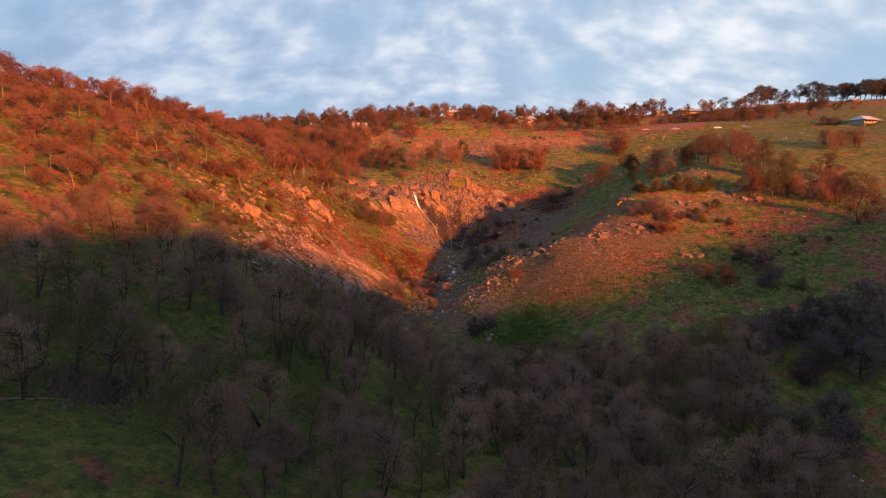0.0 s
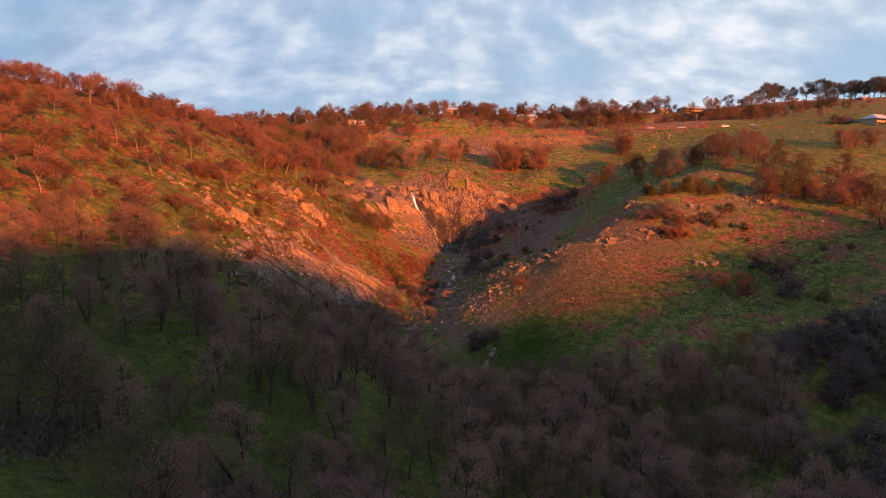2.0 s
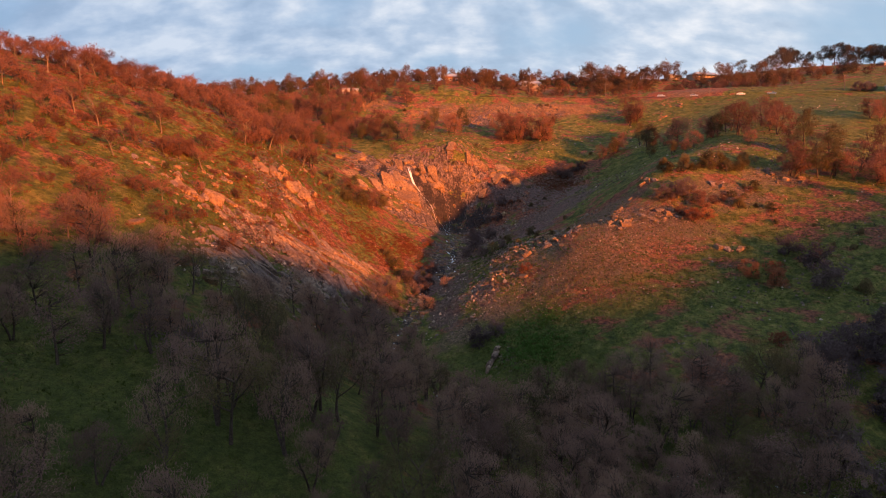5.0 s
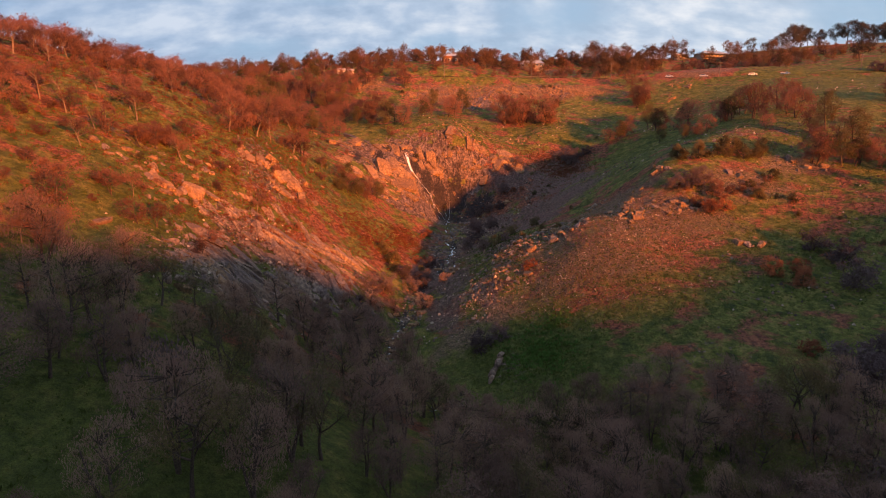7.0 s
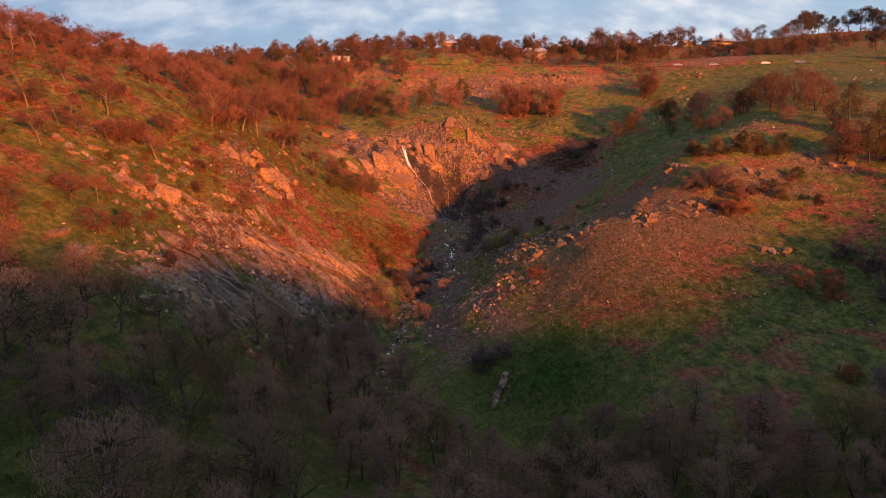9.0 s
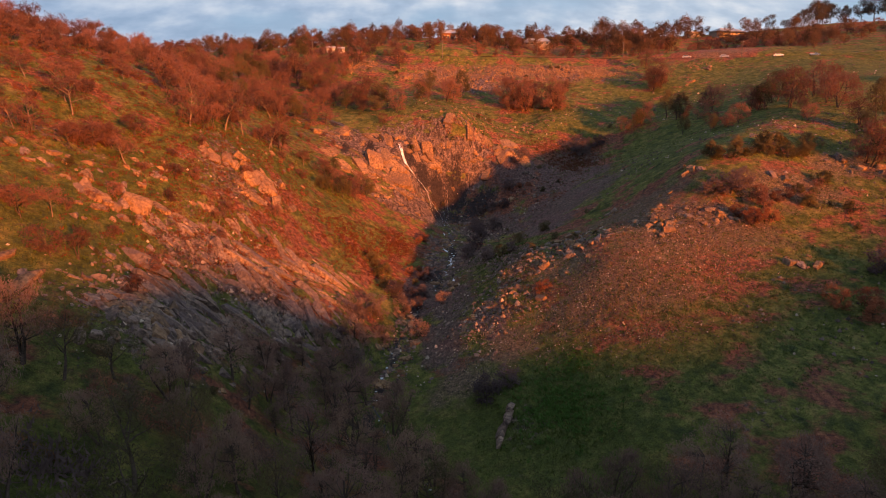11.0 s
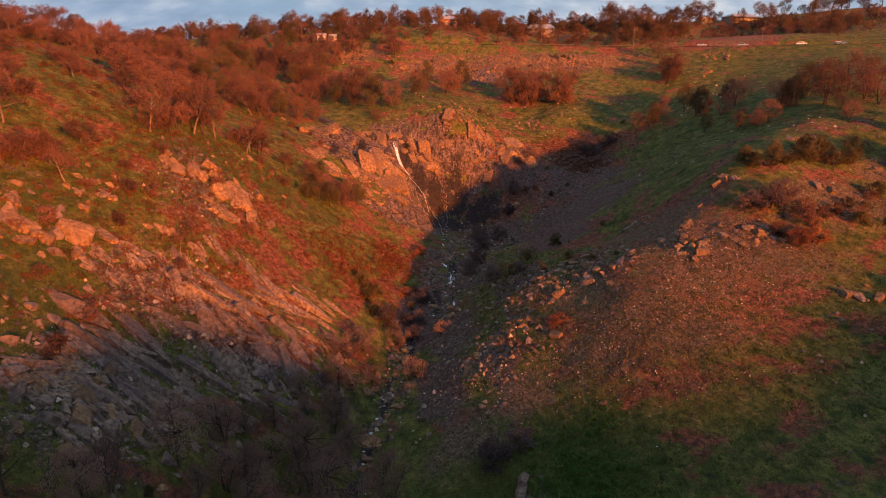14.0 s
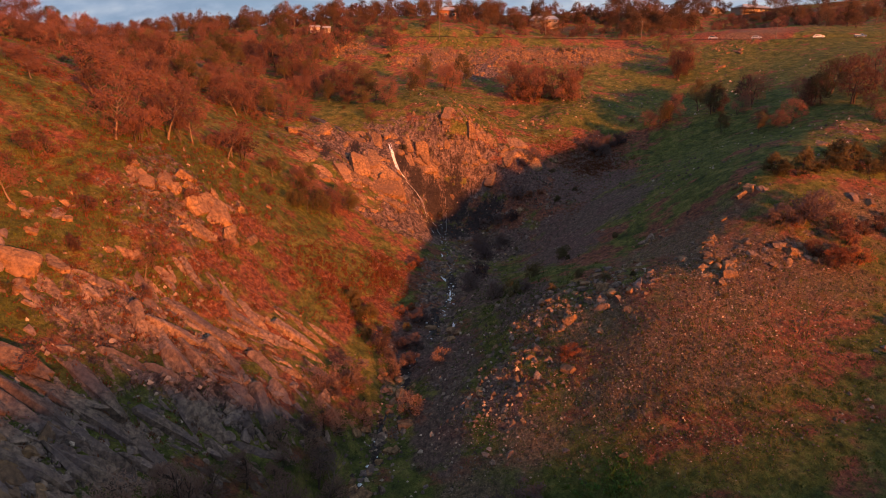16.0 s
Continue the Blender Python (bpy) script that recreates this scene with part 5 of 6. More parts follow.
def tufts(seed, count, spots, blades, height, spread):
    r, x, y, z = thrown(seed, count, spots)
    p = np.repeat(np.stack([x, y, z - 0.03], 1), blades, 0) + np.concatenate([r.normal(0, spread, (count * blades, 2)), np.zeros((count * blades, 1))], 1)
    n = count * blades
    way = np.stack([r.normal(0, 0.5, n), r.normal(0, 0.5, n), r.uniform(0.5, 1.2, n)], 1)
    side = np.stack([r.normal(0, 1, n), r.normal(0, 1, n), np.zeros(n)], 1)
    side /= np.linalg.norm(side, axis=1)[:, None] + 1e-9
    h = height * r.uniform(0.5, 1.4, n)[:, None]
    v = np.stack([p - side * h * 0.22, p + side * h * 0.22, p + way * h], 1).reshape(-1, 3)
    return v, np.arange(n * 3).reshape(-1, 3)


LEAF_GRASS = leaf_material("tussock", (0.036, 0.056, 0.010), (0.090, 0.113, 0.018), (0.180, 0.160, 0.060), 0.2)
tagged(new("grass_tussocks", quick_mesh("grass_tussocks", *tufts(4, 26000, [(45, 180, 34, 26, 3), (95, 190, 35, 35, 2), (-60, 165, 25, 30, 2), (20, 158, 14, 12, 1.2), (-48, 225, 14, 30, 1), (60, 300, 40, 30, 1), (-38, 95, 20, 20, 1), (15, 215, 12, 26, 1), (-90, 220, 45, 70, 2.5), (130, 250, 50, 50, 1.5), (10, 320, 60, 30, 1.5)], 5, 0.36, 0.22), LEAF_GRASS)), "tussocks of green and straw-coloured grass", "grass", kind="stuff")
tagged(new("heath", quick_mesh("heath", *tufts(5, 6500, [(50, 300, 10, 8, 1.2), (-14, 241, 5, 8, 1), (-24, 226, 8, 10, 1.2), (-55, 200, 20, 25, 1.5), (-75, 195, 35, 40, 3), (-24, 228, 14, 22, 1.0), (-45, 225, 14, 26, 1.2), (-100, 220, 30, 60, 1.5), (-60, 280, 20, 24, 1), (-45, 185, 14, 20, 1.2), (25, 280, 20, 12, 0.5), (45, 310, 12, 6, 0.6)], 14, 0.42, 0.40), LEAF_HEATH)), "low rusty red heath and bracken", "heath", kind="stuff")

LEAF_STRAW = leaf_material("straw", (0.075, 0.052, 0.030), (0.165, 0.110, 0.055), (0.270, 0.190, 0.100), 0.25)
tagged(new("dry_tussocks", quick_mesh("dry_tussocks", *tufts(14, 6500, [(38, 186, 16, 13, 3), (54, 204, 16, 9, 2.4), (28, 179, 10, 9, 1.5), (66, 200, 14, 9, 1.5), (85, 213, 14, 8, 1), (50, 220, 14, 8, 1), (18, 198, 8, 14, 1.2), (44, 176, 14, 8, 1.5)], 5, 0.30, 0.18), LEAF_STRAW)), "dry straw-brown tussocks on the stony spur", "grass", kind="stuff")
LEAF_FERN = leaf_material("green_bracken", (0.030, 0.070, 0.015), (0.065, 0.130, 0.026), (0.105, 0.175, 0.040), 0.3)
tagged(new("green_bracken", quick_mesh("green_bracken", *tufts(8, 420, [(20, 160, 6, 7, 3), (24, 169, 3, 3, 0.6)], 16, 0.5, 0.22), LEAF_FERN)), "clumps of lush dark green bracken on the mound", "bracken", kind="stuff")
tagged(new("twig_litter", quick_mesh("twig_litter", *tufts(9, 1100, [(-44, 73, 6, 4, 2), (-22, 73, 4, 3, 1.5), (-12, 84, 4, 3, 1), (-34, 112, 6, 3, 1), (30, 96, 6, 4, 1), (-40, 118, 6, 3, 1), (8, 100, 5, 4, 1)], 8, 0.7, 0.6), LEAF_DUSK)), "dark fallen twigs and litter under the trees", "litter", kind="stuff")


def fallen_log(x, y, length, radius, turn, seed):
    """A bleached trunk lying on the slope with a few broken limbs."""
    r = np.random.default_rng(seed)
    verts, faces = [], []
    a = radians(turn)
    p, w = np.array((0.0, 0.0, 0.0)), np.array((math.cos(a), math.sin(a), 0.0))
    z0 = ground_at(x, y)
    steps = 6
    for s in range(steps):
        q = p + w * length / steps + np.append(r.normal(0, 0.06, 2), 0)
        q[2] = ground_at(x + q[0], y + q[1]) - z0 + radius * 0.7
        tube(verts, faces, p, q, radius * (1 - 0.12 * s), radius * (0.88 - 0.12 * s), 7)
        if s > 1:
            side = np.array((-w[1], w[0], 0.5)) * r.choice((-1, 1)) + w * 0.7
            side[2] = 0.45
            tube(verts, faces, q, q + side * length * r.uniform(0.12, 0.24), radius * 0.35, radius * 0.1, 4)
        p = q
    ob = tagged(new("fallen_log", quick_mesh("fallen_log", verts, faces, PALE_BARK, True)), "bleached fallen log with broken limbs lying in the grass", "log", "fallen logs")
    ob.matrix_world = Matrix.Translation((x, y, z0))


for x, y, length, radius, turn in ((-29, 73, 5.5, 0.16, -35), (-23, 71.5, 4.0, 0.12, 20), (-49, 64.5, 6.5, 0.15, 40), (-12, 84.5, 4.5, 0.13, 160), (-40, 112, 5.0, 0.14, 10), (62, 121, 4.5, 0.13, 15), (-33, 118, 4.0, 0.12, 60)):
    fallen_log(x, y, length, radius, turn, int(abs(x) * 3 + y))

tagged(new("meadow_stones", quick_mesh("meadow_stones", *scree(5200, 11, [(100, 330, 50, 30, 2), (60, 345, 40, 20, 2), (110, 245, 30, 20, 1.5), (115, 205, 25, 20, 1), (180, 330, 50, 40, 1.5), (-20, 350, 40, 20, 1), (20, 325, 30, 12, 1), (80, 170, 20, 14, 0.8), (60, 262, 18, 14, 0.7)], 0.08, 0.55, True), STONE)), "scattered stones in the sloping meadows", "stones", kind="stuff")

# the jagged rib of rock at the foot of the mound
for k, (x, y, size, tilt) in enumerate(((12.0, 162.6, 1.6, 30), (11.2, 160.2, 2.0, 20), (10.3, 157.6, 2.0, 34), (9.5, 155.0, 1.5, 22))):
    rib = tagged(new("rock_rib", SLABS[8 + k]), "pale jagged rib of granite at the foot of the mound", "rock", "ribs of rock")
    rib.matrix_world = pose(x, y, ground_at(x, y) - 0.1, tilt, 6, 72 + 5 * k) @ Matrix.Diagonal((size, size, size * 1.7, 1))

# ---- water ----


def water_material(name, colour, roughness, white):
    m, n, l, b = material(name, roughness)
    p = position(n)
    streak = n.new("ShaderNodeMapping")
    streak.inputs["Scale"].default_value = (3.0, 3.0, 0.8)
    l.new(p, streak.inputs["Vector"])
    f = noise_of(n, l, streak.outputs[0], 1.6, 5, 0.65)
    l.new(ramp(n, l, f, [(0.38, colour), (0.58, white)]), b.inputs["Base Color"])
    b.inputs["Specular IOR Level"].default_value = 0.5
    bumped(n, l, b, f, 0.5, 0.1)
    return m


FOAM = water_material("white_water", (0.22, 0.22, 0.25), 0.5, (0.80, 0.86, 0.96))
POOL = water_material("dark_water", (0.012, 0.013, 0.016), 0.55, (0.04, 0.042, 0.05))
POOL.node_tree.nodes["Principled BSDF"].inputs["Specular IOR Level"].default_value = 0.2
SEEP = plain_material("wet_rock", (0.050, 0.040, 0.040), 0.45, 0.0, 1.2, 0.6)


def ribbon(name, line, widths, mat, lift, seed, steps=26, wander=0.0):
    """A strip of water that lies on the ground along a line of the plan."""
    r = np.random.default_rng(seed)
    line = np.array(line, float)
    along = np.concatenate([[0], np.cumsum(np.hypot(*np.diff(line, axis=0).T))])
    s = np.linspace(0, along[-1], steps)
    x, y = np.interp(s, along, line[:, 0]), np.interp(s, along, line[:, 1])
    w = np.interp(s, np.linspace(0, along[-1], len(widths)), widths) * r.uniform(0.75, 1.25, steps)
    x, y = x + wander * 2 * relief(s, s * 0 + seed, 7, 3), y + wander * 2 * relief(s, s * 0 + seed + 40, 7, 3)
    tx, ty = np.gradient(x), np.gradient(y)
    t = np.hypot(tx, ty)
    sx, sy = -ty / t, tx / t
    rows = []
    for k in (-1.0, -0.4, 0.4, 1.0):
        px, py = x + sx * w * k / 2, y + sy * w * k / 2
        rows.append(np.stack([px, py, land(px, py)[0] + lift - 0.12 * abs(k)], 1))
    v = np.stack(rows, 1).reshape(-1, 3)
    f = [(4 * i + k, 4 * i + k + 1, 4 * i + k + 5, 4 * i + k + 4) for i in range(steps - 1) for k in range(3)]
    return quick_mesh(name, v, np.array(f), mat, True)


fall = tagged(new("waterfall"), "thin white waterfall running down a rock face", "waterfall", kind="structure")
part_of("upper_fall", ribbon("upper_fall", [(-16.2, 294.8), (-14.7, 291.6), (-13.0, 288.6), (-10.9, 288.0)], (0.35, 0.8, 0.9, 0.2), FOAM, 0.34, 1, 26, 0.3), fall)
part_of("upper_fall", ribbon("upper_fall", [(-15.8, 294.6), (-14.3, 291.4), (-12.6, 288.5), (-10.2, 287.9)], (0.1, 0.22, 0.26, 0.1), FOAM, 0.34, 11, 26, 0.5), fall)
part_of("middle_fall", ribbon("middle_fall", [(-10.9, 288.2), (-8.5, 287.5), (-6.0, 285.7), (-4.3, 284)], (0.10, 0.045, 0.08, 0.04), FOAM, 0.2, 2, 40, 0.9), fall)
part_of("lower_fall", ribbon("lower_fall", [(-4.3, 284.0), (-2.8, 284.6), (-1.0, 282.2), (0.4, 276)], (0.04, 0.08, 0.03, 0.1), FOAM, 0.22, 3, 30, 0.7), fall)
part_of("thread", ribbon("thread", [(-6.0, 285.7), (-4.6, 283.4), (-3.0, 280.5), (-2.0, 277)], (0.03, 0.10, 0.05, 0.10), FOAM, 0.2, 14, 30, 0.7), fall)
part_of("thread", ribbon("thread", [(1.6, 288.8), (2.0, 287.2), (2.1, 283.2), (1.7, 278)], (0.02, 0.07, 0.04, 0.07), FOAM, 0.2, 15, 30, 0.5), fall)
part_of("side_fall", ribbon("side_fall", [(-9.3, 286.6), (-7.4, 282.6), (-6.2, 279), (-5.2, 275)], (0.03, 0.06, 0.04, 0.06), FOAM, 0.22, 4, 26, 0.6), fall)
tagged(new("stream", ribbon("stream", [(x, y) for x, y, _ in STREAM[::-1]], (0.8, 1.0, 0.7, 0.9, 0.6, 0.8, 0.7, 1.0, 1.4, 2.0), POOL, 0.05, 5, 150, 2.2)), "dark stream winding between boulders", "stream", kind="structure")
tagged(new("wet_rock", ribbon("wet_rock", [(-15.9, 295.3), (-23, 297), (-30, 297), (-39, 302), (-46.5, 304)], (0.8, 1.8, 0.7, 1.9, 1.0), SEEP, 0.08, 6, 44, 2.6)), "wet rock and pools above the falls", "stream", kind="structure")
for k, spot in enumerate((((3, 240), (2.8, 234)), ((3.6, 222), (2.9, 219)), ((1, 248), (1.7, 245)), ((0.8, 262), (1.4, 259)))):
    tagged(new("cascade", ribbon("cascade", spot, (0.15, 0.6, 0.2), FOAM, 0.25, 20 + k, 10, 2.0)), "short white cascade in the stream bed", "cascade", "cascades", "structure")
fr = np.random.default_rng(31)
fs = fr.choice(len(STREAM) - 1, 110, p=(0.0, 0.08, 0.0, 0.02, 0.04, 0.12, 0.14, 0.20, 0.18, 0.12, 0.10))
ft = fr.random(110)
sa = np.array(STREAM)
fx = sa[fs, 0] + (sa[fs + 1, 0] - sa[fs, 0]) * ft + fr.normal(0, 0.7, 110)
fy = sa[fs, 1] + (sa[fs + 1, 1] - sa[fs, 1]) * ft + fr.normal(0, 0.7, 110)
fz = land(fx, fy)[0]
fsize = fr.uniform(0.08, 0.30, 110)
fv = ICO_V[None] * (1 + 0.7 * (fr.random((110, len(ICO_V), 1)) - 0.5)) * fr.uniform(0.4, 1.5, (110, 1, 3)) * (1, 1, 0.3) * fsize[:, None, None] + np.stack([fx, fy, fz + 0.18], 1)[:, None, :]
tagged(new("foam", quick_mesh("foam", fv.reshape(-1, 3), (ICO_F[None] + (np.arange(110) * len(ICO_V))[:, None, None]).reshape(-1, 3), FOAM, True)), "flecks of white water between the stream's stones", "water", kind="stuff")

# ---- road, rail, poles ----
GRAVEL = plain_material("road_gravel", (0.34, 0.26, 0.20), 0.95, 0.0, 1.5, 0.3)
STEEL = plain_material("galvanised_steel", (0.50, 0.50, 0.50), 0.45, 0.8, 5.0, 0.2)
RUST = plain_material("dull_wire", (0.05, 0.04, 0.04), 0.8)
TIMBER = plain_material("grey_timber", (0.13, 0.105, 0.09), 0.85, 0.0, 5.0, 0.3)
tagged(new("road", ribbon("road", [(x, y) for x, y, _ in ROAD], (5.2, 5.2), GRAVEL, 0.2, 9, 160)), "pale gravel road along the hillside", "road", kind="structure")


def box(bm, x0, x1, y0, y1, z0, z1, bevel=0.0):
    m = bmesh.ops.create_cube(bm, size=1.0)["verts"]
    bmesh.ops.scale(bm, vec=(x1 - x0, y1 - y0, z1 - z0), verts=m)
    bmesh.ops.translate(bm, vec=((x0 + x1) / 2, (y0 + y1) / 2, (z0 + z1) / 2), verts=m)
    if bevel:
        bmesh.ops.bevel(bm, geom=list({e for v in m for e in v.link_edges}), offset=bevel, segments=2, affect="EDGES")
    return m


def cylinder(bm, r0, r1, length, m, sides=10):
    v = bmesh.ops.create_cone(bm, cap_ends=True, segments=sides, radius1=r0, radius2=r1, depth=length)["verts"]
    bmesh.ops.transform(bm, matrix=m, verts=v)
    return v


def boxed(name, parent, mat, *dims, label=""):
    bm = bmesh.new()
    box(bm, *dims)
    return part(name, bm, mat, parent, label)


def power_pole(x, y, height, lean=0.0):
    root = tagged(new("power_pole"), "weathered timber power pole beside the road", "pole", "power poles")
    bm = bmesh.new()
    cylinder(bm, 0.22, 0.15, height + 0.6, pose(0, 0, height / 2 - 0.3))
    part("post", bm, TIMBER, root)
    boxed("crossarm", root, TIMBER, -1.1, 1.1, -0.20, -0.08, height - 0.9, height - 0.72)
    for k in (-0.95, 0, 0.95):
        bm = bmesh.new()
        cylinder(bm, 0.06, 0.04, 0.2, pose(k, -0.14, height - 0.62), 8)
        part("insulator", bm, STEEL, root)
    root.matrix_world = pose(x, y, ground_at(x, y), 0, lean, 8)
    return root


POLES = [(0, 400.5, 8.5), (97, 408, 8.8), (151, 387, 8.6), (-72, 420, 8.5), (52, 416, 8.5), (216.7, 369.7, 8.6)]
for x, y, h in POLES:
    power_pole(x, y, h)


def wire(a, b, sag):
    c = bpy.data.curves.new("cable", "CURVE")
    c.dimensions, c.bevel_depth = "3D", 0.011
    sp = c.splines.new("POLY")
    sp.points.add(12)
    for i in range(13):
        t = i / 12
        p = Vector(a).lerp(Vector(b), t)
        sp.points[i].co = (p.x, p.y, p.z - 4 * sag * t * (1 - t), 1)
    c.materials.append(RUST)
    tagged(new("power_cable", c), "thin power cable strung between the poles", "cable", "power cables")


ORDER = [(-72, 420, 8.5), (0, 400.5, 8.5), (52, 416, 8.5), (97, 408, 8.8), (151, 387, 8.6), (216.7, 369.7, 8.6)]
for (ax, ay, ah), (bx, by, bh) in zip(ORDER[:-1], ORDER[1:]):
    for off in (-0.9, 0.9):
        wire((ax + off, ay, ground_at(ax, ay) + ah - 0.6), (bx + off, by, ground_at(bx, by) + bh - 0.6), 1.2)

rail = tagged(new("guard_rail"), "low galvanised guard rail along the road edge", "rail")
ends = np.array([(44, 406.2), (70, 407.6), (96, 408.6), (120, 397.8)])
spots = [(np.interp(s, (0, 26, 52, 78), ends[:, 0]), np.interp(s, (0, 26, 52, 78), ends[:, 1])) for s in np.arange(0, 78.1, 3.0)]
for (ax, ay), (bx, by) in zip(spots[:-1], spots[1:]):
    bm = bmesh.new()
    za, zb = ground_at(ax, ay), ground_at(bx, by)
    cylinder(bm, 0.07, 0.07, 1.0, pose(ax, ay, za + 0.35), 6)
    part("post", bm, TIMBER, rail)
    a, b = Vector((ax, ay, za + 0.68)), Vector((bx, by, zb + 0.68))
    bm = bmesh.new()
    box(bm, -0.04, 0.04, -0.08, 0.08, 0, (b - a).length)
    bmesh.ops.transform(bm, matrix=Matrix.Translation(a) @ (b - a).to_track_quat("Z", "Y").to_matrix().to_4x4(), verts=bm.verts)
    part("beam", bm, TIMBER, rail)

# ---- houses ----
IRON = plain_material("roof_iron", (0.36, 0.36, 0.37), 0.55, 0.2, 3.0, 0.2)
RENDER = plain_material("cream_render", (0.30, 0.24, 0.19), 0.85, 0.0, 1.5, 0.15)
BRICK = plain_material("red_brick_wall", (0.24, 0.12, 0.08), 0.9, 0.0, 3.0, 0.3)
WHITE = plain_material("white_paint", (0.78, 0.76, 0.72), 0.6, 0.0, 2.0, 0.08)
GLASS, gn, gl, gb = material("window_glass", 0.08)
gb.inputs["Base Color"].default_value = (0.03, 0.04, 0.05, 1)
gb.inputs["Specular IOR Level"].default_value = 0.6


def house(name, label, x, y, turn, wide, deep, tall, pitch, wall, hip, windows, veranda, drop=0.0):
    """A house with its front towards -y: walls, roof with eaves, windows in frames, a door, perhaps a veranda."""
    root = tagged(new(name), label, "house")
    bm = bmesh.new()
    box(bm, -wide / 2, wide / 2, -deep / 2, deep / 2, -2.5, tall)
    part("wall", bm, wall, root)
    bm = bmesh.new()
    e, top = 0.6, tall + pitch
    inset = hip * wide / 2
    pts = [(-wide / 2 - e, -deep / 2 - e, tall - 0.1), (wide / 2 + e, -deep / 2 - e, tall - 0.1), (wide / 2 + e, deep / 2 + e, tall - 0.1), (-wide / 2 - e, deep / 2 + e, tall - 0.1), (-wide / 2 - e + inset, 0, top), (wide / 2 + e - inset, 0, top)]
    low = [bm.verts.new(p) for p in pts]
    for f in ((0, 1, 5, 4), (2, 3, 4, 5), (1, 2, 5), (3, 0, 4), (3, 2, 1, 0)):
        bm.faces.new([low[i] for i in f])
    part("roof", bm, IRON, root)
    for k in range(windows):
        cx = -wide / 2 + wide * (k + 0.5) / windows
        if k == windows // 2:
            boxed("door", root, TIMBER, cx - 0.45, cx + 0.45, -deep / 2 - 0.06, -deep / 2 + 0.05, 0, 2.05)
            continue
        f = boxed("window", root, WHITE, cx - 0.8, cx + 0.8, -deep / 2 - 0.05, -deep / 2 + 0.04, 0.85, 2.15)
        boxed("pane", f, GLASS, cx - 0.72, cx - 0.04, -deep / 2 - 0.07, -deep / 2 - 0.045, 0.93, 2.07)
        boxed("pane", f, GLASS, cx + 0.04, cx + 0.72, -deep / 2 - 0.07, -deep / 2 - 0.045, 0.93, 2.07)
    if veranda:
        bm = bmesh.new()
        v = [bm.verts.new(p) for p in ((-wide / 2 - 1, -deep / 2 - veranda, tall - 0.75), (wide / 2 + 1, -deep / 2 - veranda, tall - 0.75), (wide / 2 + 1, -deep / 2, tall - 0.15), (-wide / 2 - 1, -deep / 2, tall - 0.15))]
        bm.faces.new(v)
        bmesh.ops.solidify(bm, geom=bm.faces[:], thickness=0.12)
        part("veranda_roof", bm, IRON, root)
        boxed("deck", root, TIMBER, -wide / 2 - 1, wide / 2 + 1, -deep / 2 - veranda, -deep / 2 - 0.01, -0.35, -0.1)
        for k in range(7):
            px = -wide / 2 - 0.8 + (wide + 1.6) * k / 6
            boxed("post", root, TIMBER, px - 0.08, px + 0.08, -deep / 2 - veranda + 0.1, -deep / 2 - veranda + 0.26, -2.2, tall - 0.72)
    bm = bmesh.new()
    box(bm, wide * 0.22, wide * 0.22 + 0.7, 0.6, 1.3, tall, top + 0.7)
    part("chimney", bm, BRICK, root)
    root.matrix_world = pose(x, y, ground_at(x, y) + drop, 0, 0, turn)
    return root


house("homestead", "long homestead with a grey iron roof and wide veranda", 198, 512, 20, 23, 10, 2.8, 2.2, RENDER, 0.45, 7, 2.6, -0.4)
house("annex", "low grey-roofed annex beside the homestead", 176, 516, 12, 9, 7, 2.6, 1.2, RENDER, 0.1, 3, 0, 0.4)
house("brick_house", "sunlit red brick house half hidden behind trees", 4, 448, 6, 9, 7, 3.6, 1.8, BRICK, 0.3, 4, 0, 0.4)
house("bungalow", "low bungalow with a grey hipped roof on the open slope", 239, 357, 24, 14, 9, 2.5, 2.4, RENDER, 0.5, 5, 2.2, -0.9)
house("hill_house", "small sunlit brick house on the hilltop", 290, 446, 18, 8, 6, 2.4, 1.3, BRICK, 0.3, 3, 0, -1.6)
house("pale_house", "pale house with a broad light roof among trees", 58, 458, -8, 15, 9, 2.6, 2.2, RENDER, 0.35, 5, 0, 0.2)


CREAM = plain_material("cream_paint", (0.42, 0.38, 0.32), 0.7, 0.0, 2.0, 0.12)


def shed(x, y, turn, wide, deep, tall):
    root = tagged(new("shed"), "small cream painted shed at the road's end", "shed", "sheds by the road")
    boxed("wall", root, CREAM, -wide / 2, wide / 2, -deep / 2, deep / 2, -0.6, tall)
    bm = bmesh.new()
    v = [bm.verts.new(p) for p in ((-wide / 2 - 0.3, -deep / 2 - 0.3, tall), (wide / 2 + 0.3, -deep / 2 - 0.3, tall), (wide / 2 + 0.3, deep / 2 + 0.3, tall + 0.02), (-wide / 2 - 0.3, deep / 2 + 0.3, tall + 0.02), (-wide / 2 - 0.3, 0, tall + 0.9), (wide / 2 + 0.3, 0, tall + 0.9))]
    for f in ((0, 1, 5, 4), (2, 3, 4, 5), (1, 2, 5), (3, 0, 4), (3, 2, 1, 0)):
        bm.faces.new([v[i] for i in f])
    part("roof", bm, IRON, root)
    boxed("door", root, TIMBER, -0.5, 0.5, -deep / 2 - 0.06, -deep / 2 + 0.03, 0, 2.0)
    root.matrix_world = pose(x, y, ground_at(x, y), 0, 0, turn)


shed(-62, 421, 5, 4.6, 3.4, 2.1)
shed(-56, 420, 3, 3.4, 3.0, 1.9)

# ---- parked cars ----
RUBBER = plain_material("tyre_rubber", (0.03, 0.03, 0.03), 0.9)
CHROME = plain_material("wheel_metal", (0.55, 0.55, 0.56), 0.35, 0.9)
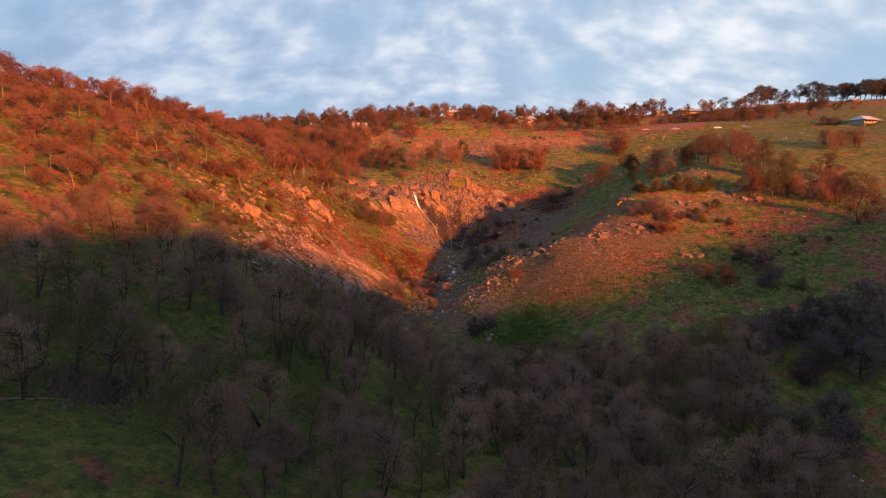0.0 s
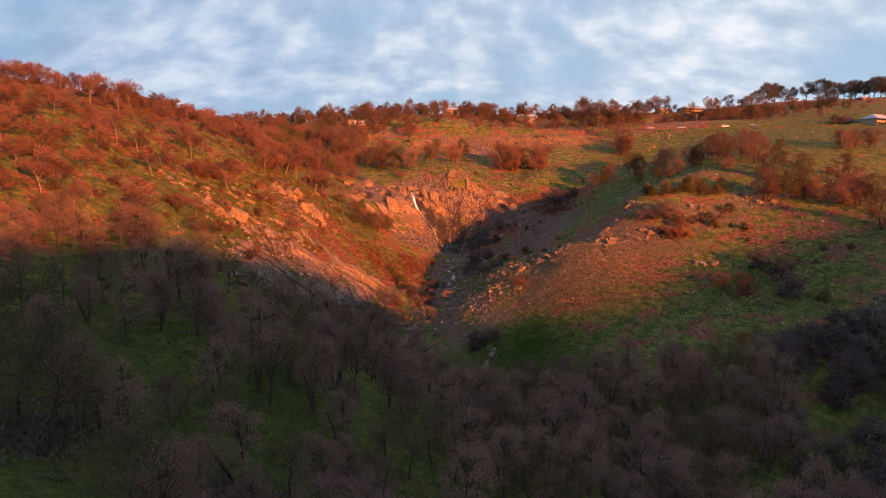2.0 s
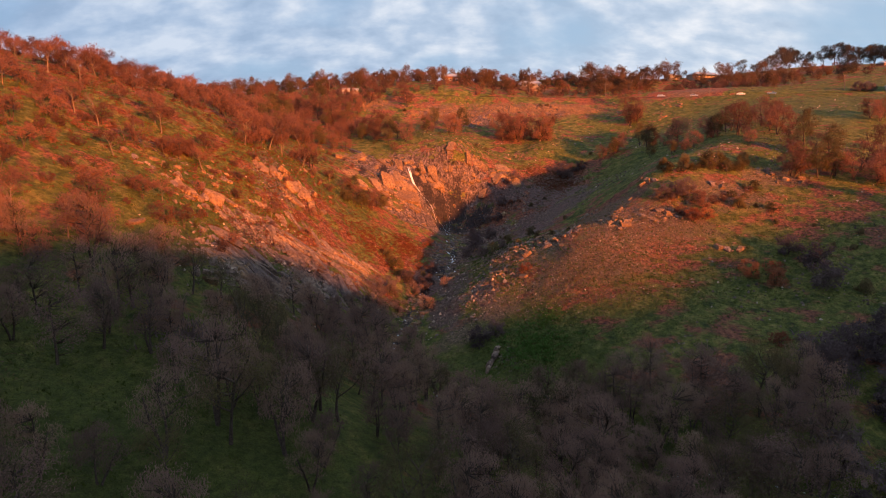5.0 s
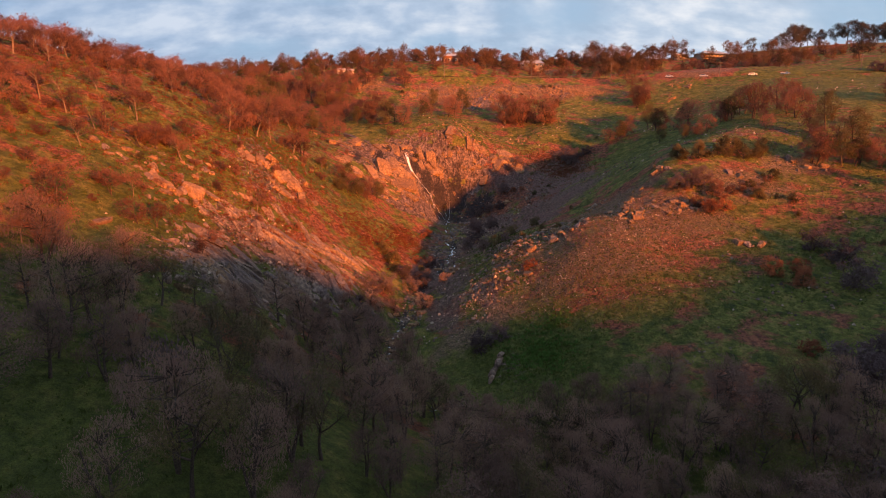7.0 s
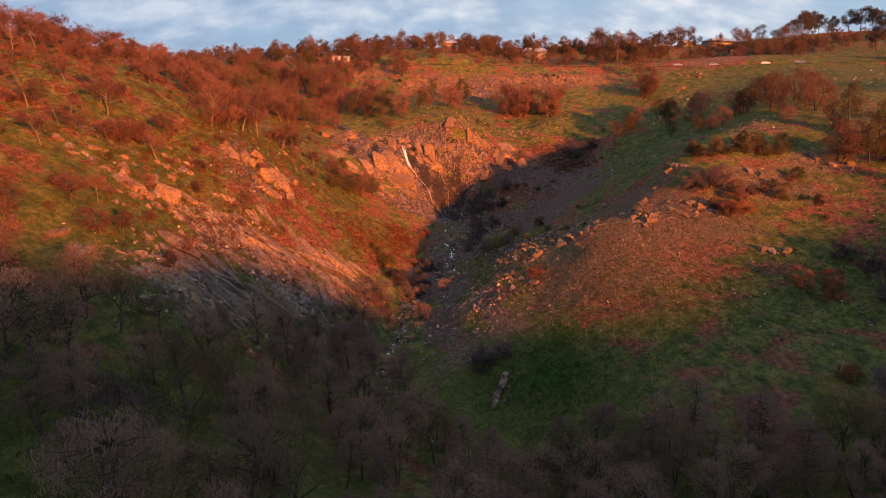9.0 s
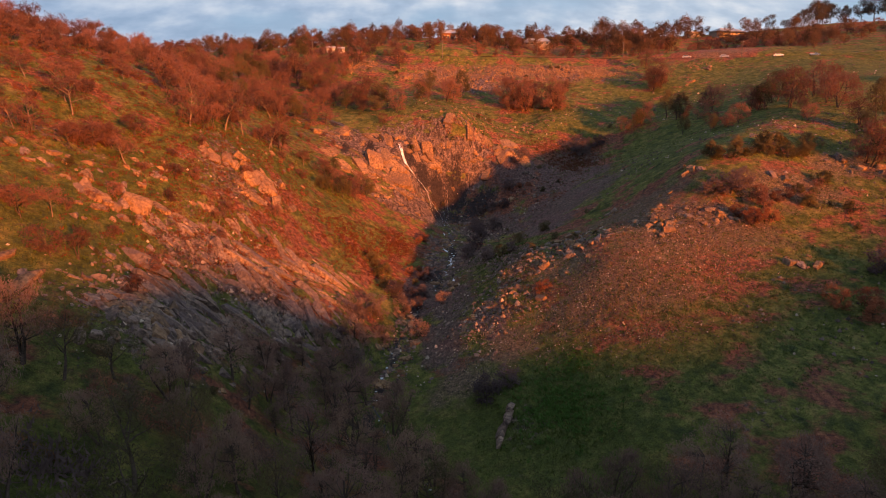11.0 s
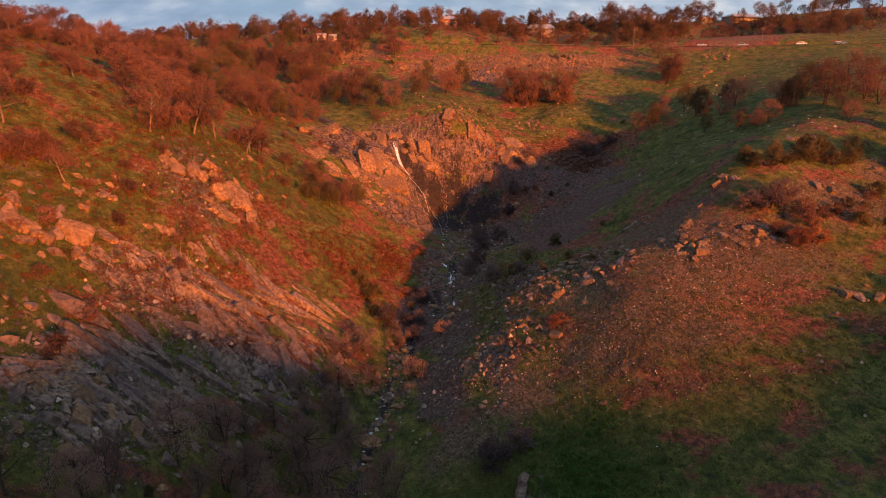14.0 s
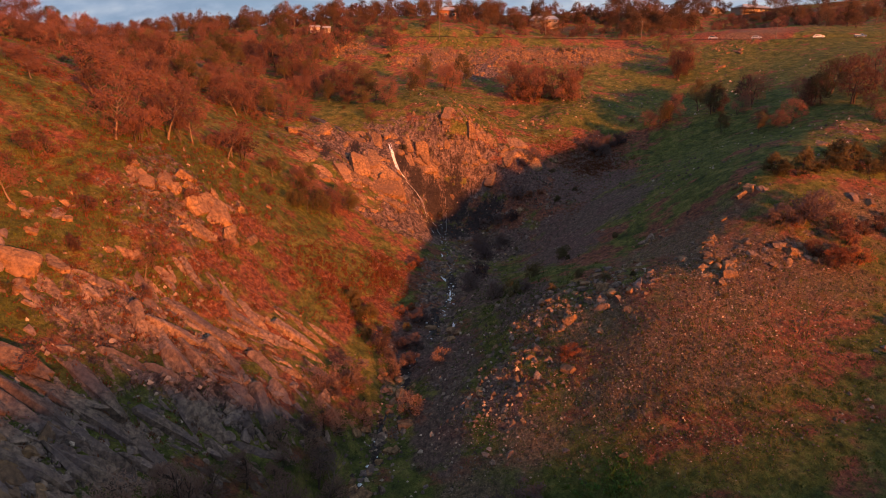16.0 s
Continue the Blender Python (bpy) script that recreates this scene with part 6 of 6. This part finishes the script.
LAMP = plain_material("lamp_glass", (0.75, 0.72, 0.65), 0.2)


def car(name, label, paint, x, y, turn, tray=False):
    root = tagged(new(name), label, "car", "parked cars")
    bm = bmesh.new()
    box(bm, -2.2, 2.2, -0.86, 0.86, 0.38, 0.98, 0.14)
    body = part("body", bm, paint, root)
    bm = bmesh.new()
    a, b = (-0.2, 1.3) if tray else (-1.75, 1.1)
    m = box(bm, a, b, -0.76, 0.76, 0.95, 1.52)
    for v in m:
        if v.co.z > 1.4:
            v.co.x += -0.45 if v.co.x > 0.5 else 0.30
            v.co.y *= 0.86
    bmesh.ops.bevel(bm, geom=bm.edges[:], offset=0.06, segments=2, affect="EDGES")
    part("cabin", bm, paint, root)
    for side in (-1, 1):
        boxed("side_window", root, GLASS, a + 0.35, b - 0.5, side * 0.745 - 0.02, side * 0.745 + 0.02, 1.04, 1.40)
        boxed("headlight", root, LAMP, 2.16, 2.22, side * 0.62 - 0.16, side * 0.62 + 0.16, 0.66, 0.82)
        for wx in (-1.35, 1.38):
            bm = bmesh.new()
            cylinder(bm, 0.33, 0.33, 0.22, pose(wx, side * 0.80, 0.33, 90), 18)
            w = part("wheel", bm, RUBBER, root)
            bm = bmesh.new()
            cylinder(bm, 0.20, 0.20, 0.24, pose(wx, side * 0.80, 0.33, 90), 14)
            part("rim", bm, CHROME, w)
    if tray:
        boxed("tray", root, STEEL, -2.25, -0.3, -0.88, 0.88, 0.99, 1.25)
    root.matrix_world = pose(x, y, ground_at(x, y) + 0.22, 0, 0, turn)


BLUE = plain_material("blue_paint", (0.10, 0.18, 0.32), 0.3, 0.0, 2.0, 0.1)
GREYCAR = plain_material("silver_paint", (0.45, 0.46, 0.48), 0.3, 0.3, 2.0, 0.1)
car("parked_car", "white car parked on the hillside road", WHITE, 164.5, 377.2, -25)
car("utility_truck", "blue and white utility truck parked on the hillside road", BLUE, 178.5, 371.0, -18, True)
car("parked_car", "silver car parked on the hillside road", GREYCAR, 143, 388.5, -28)
car("parked_car", "silver car parked on the hillside road", GREYCAR, 127, 396.8, -25)
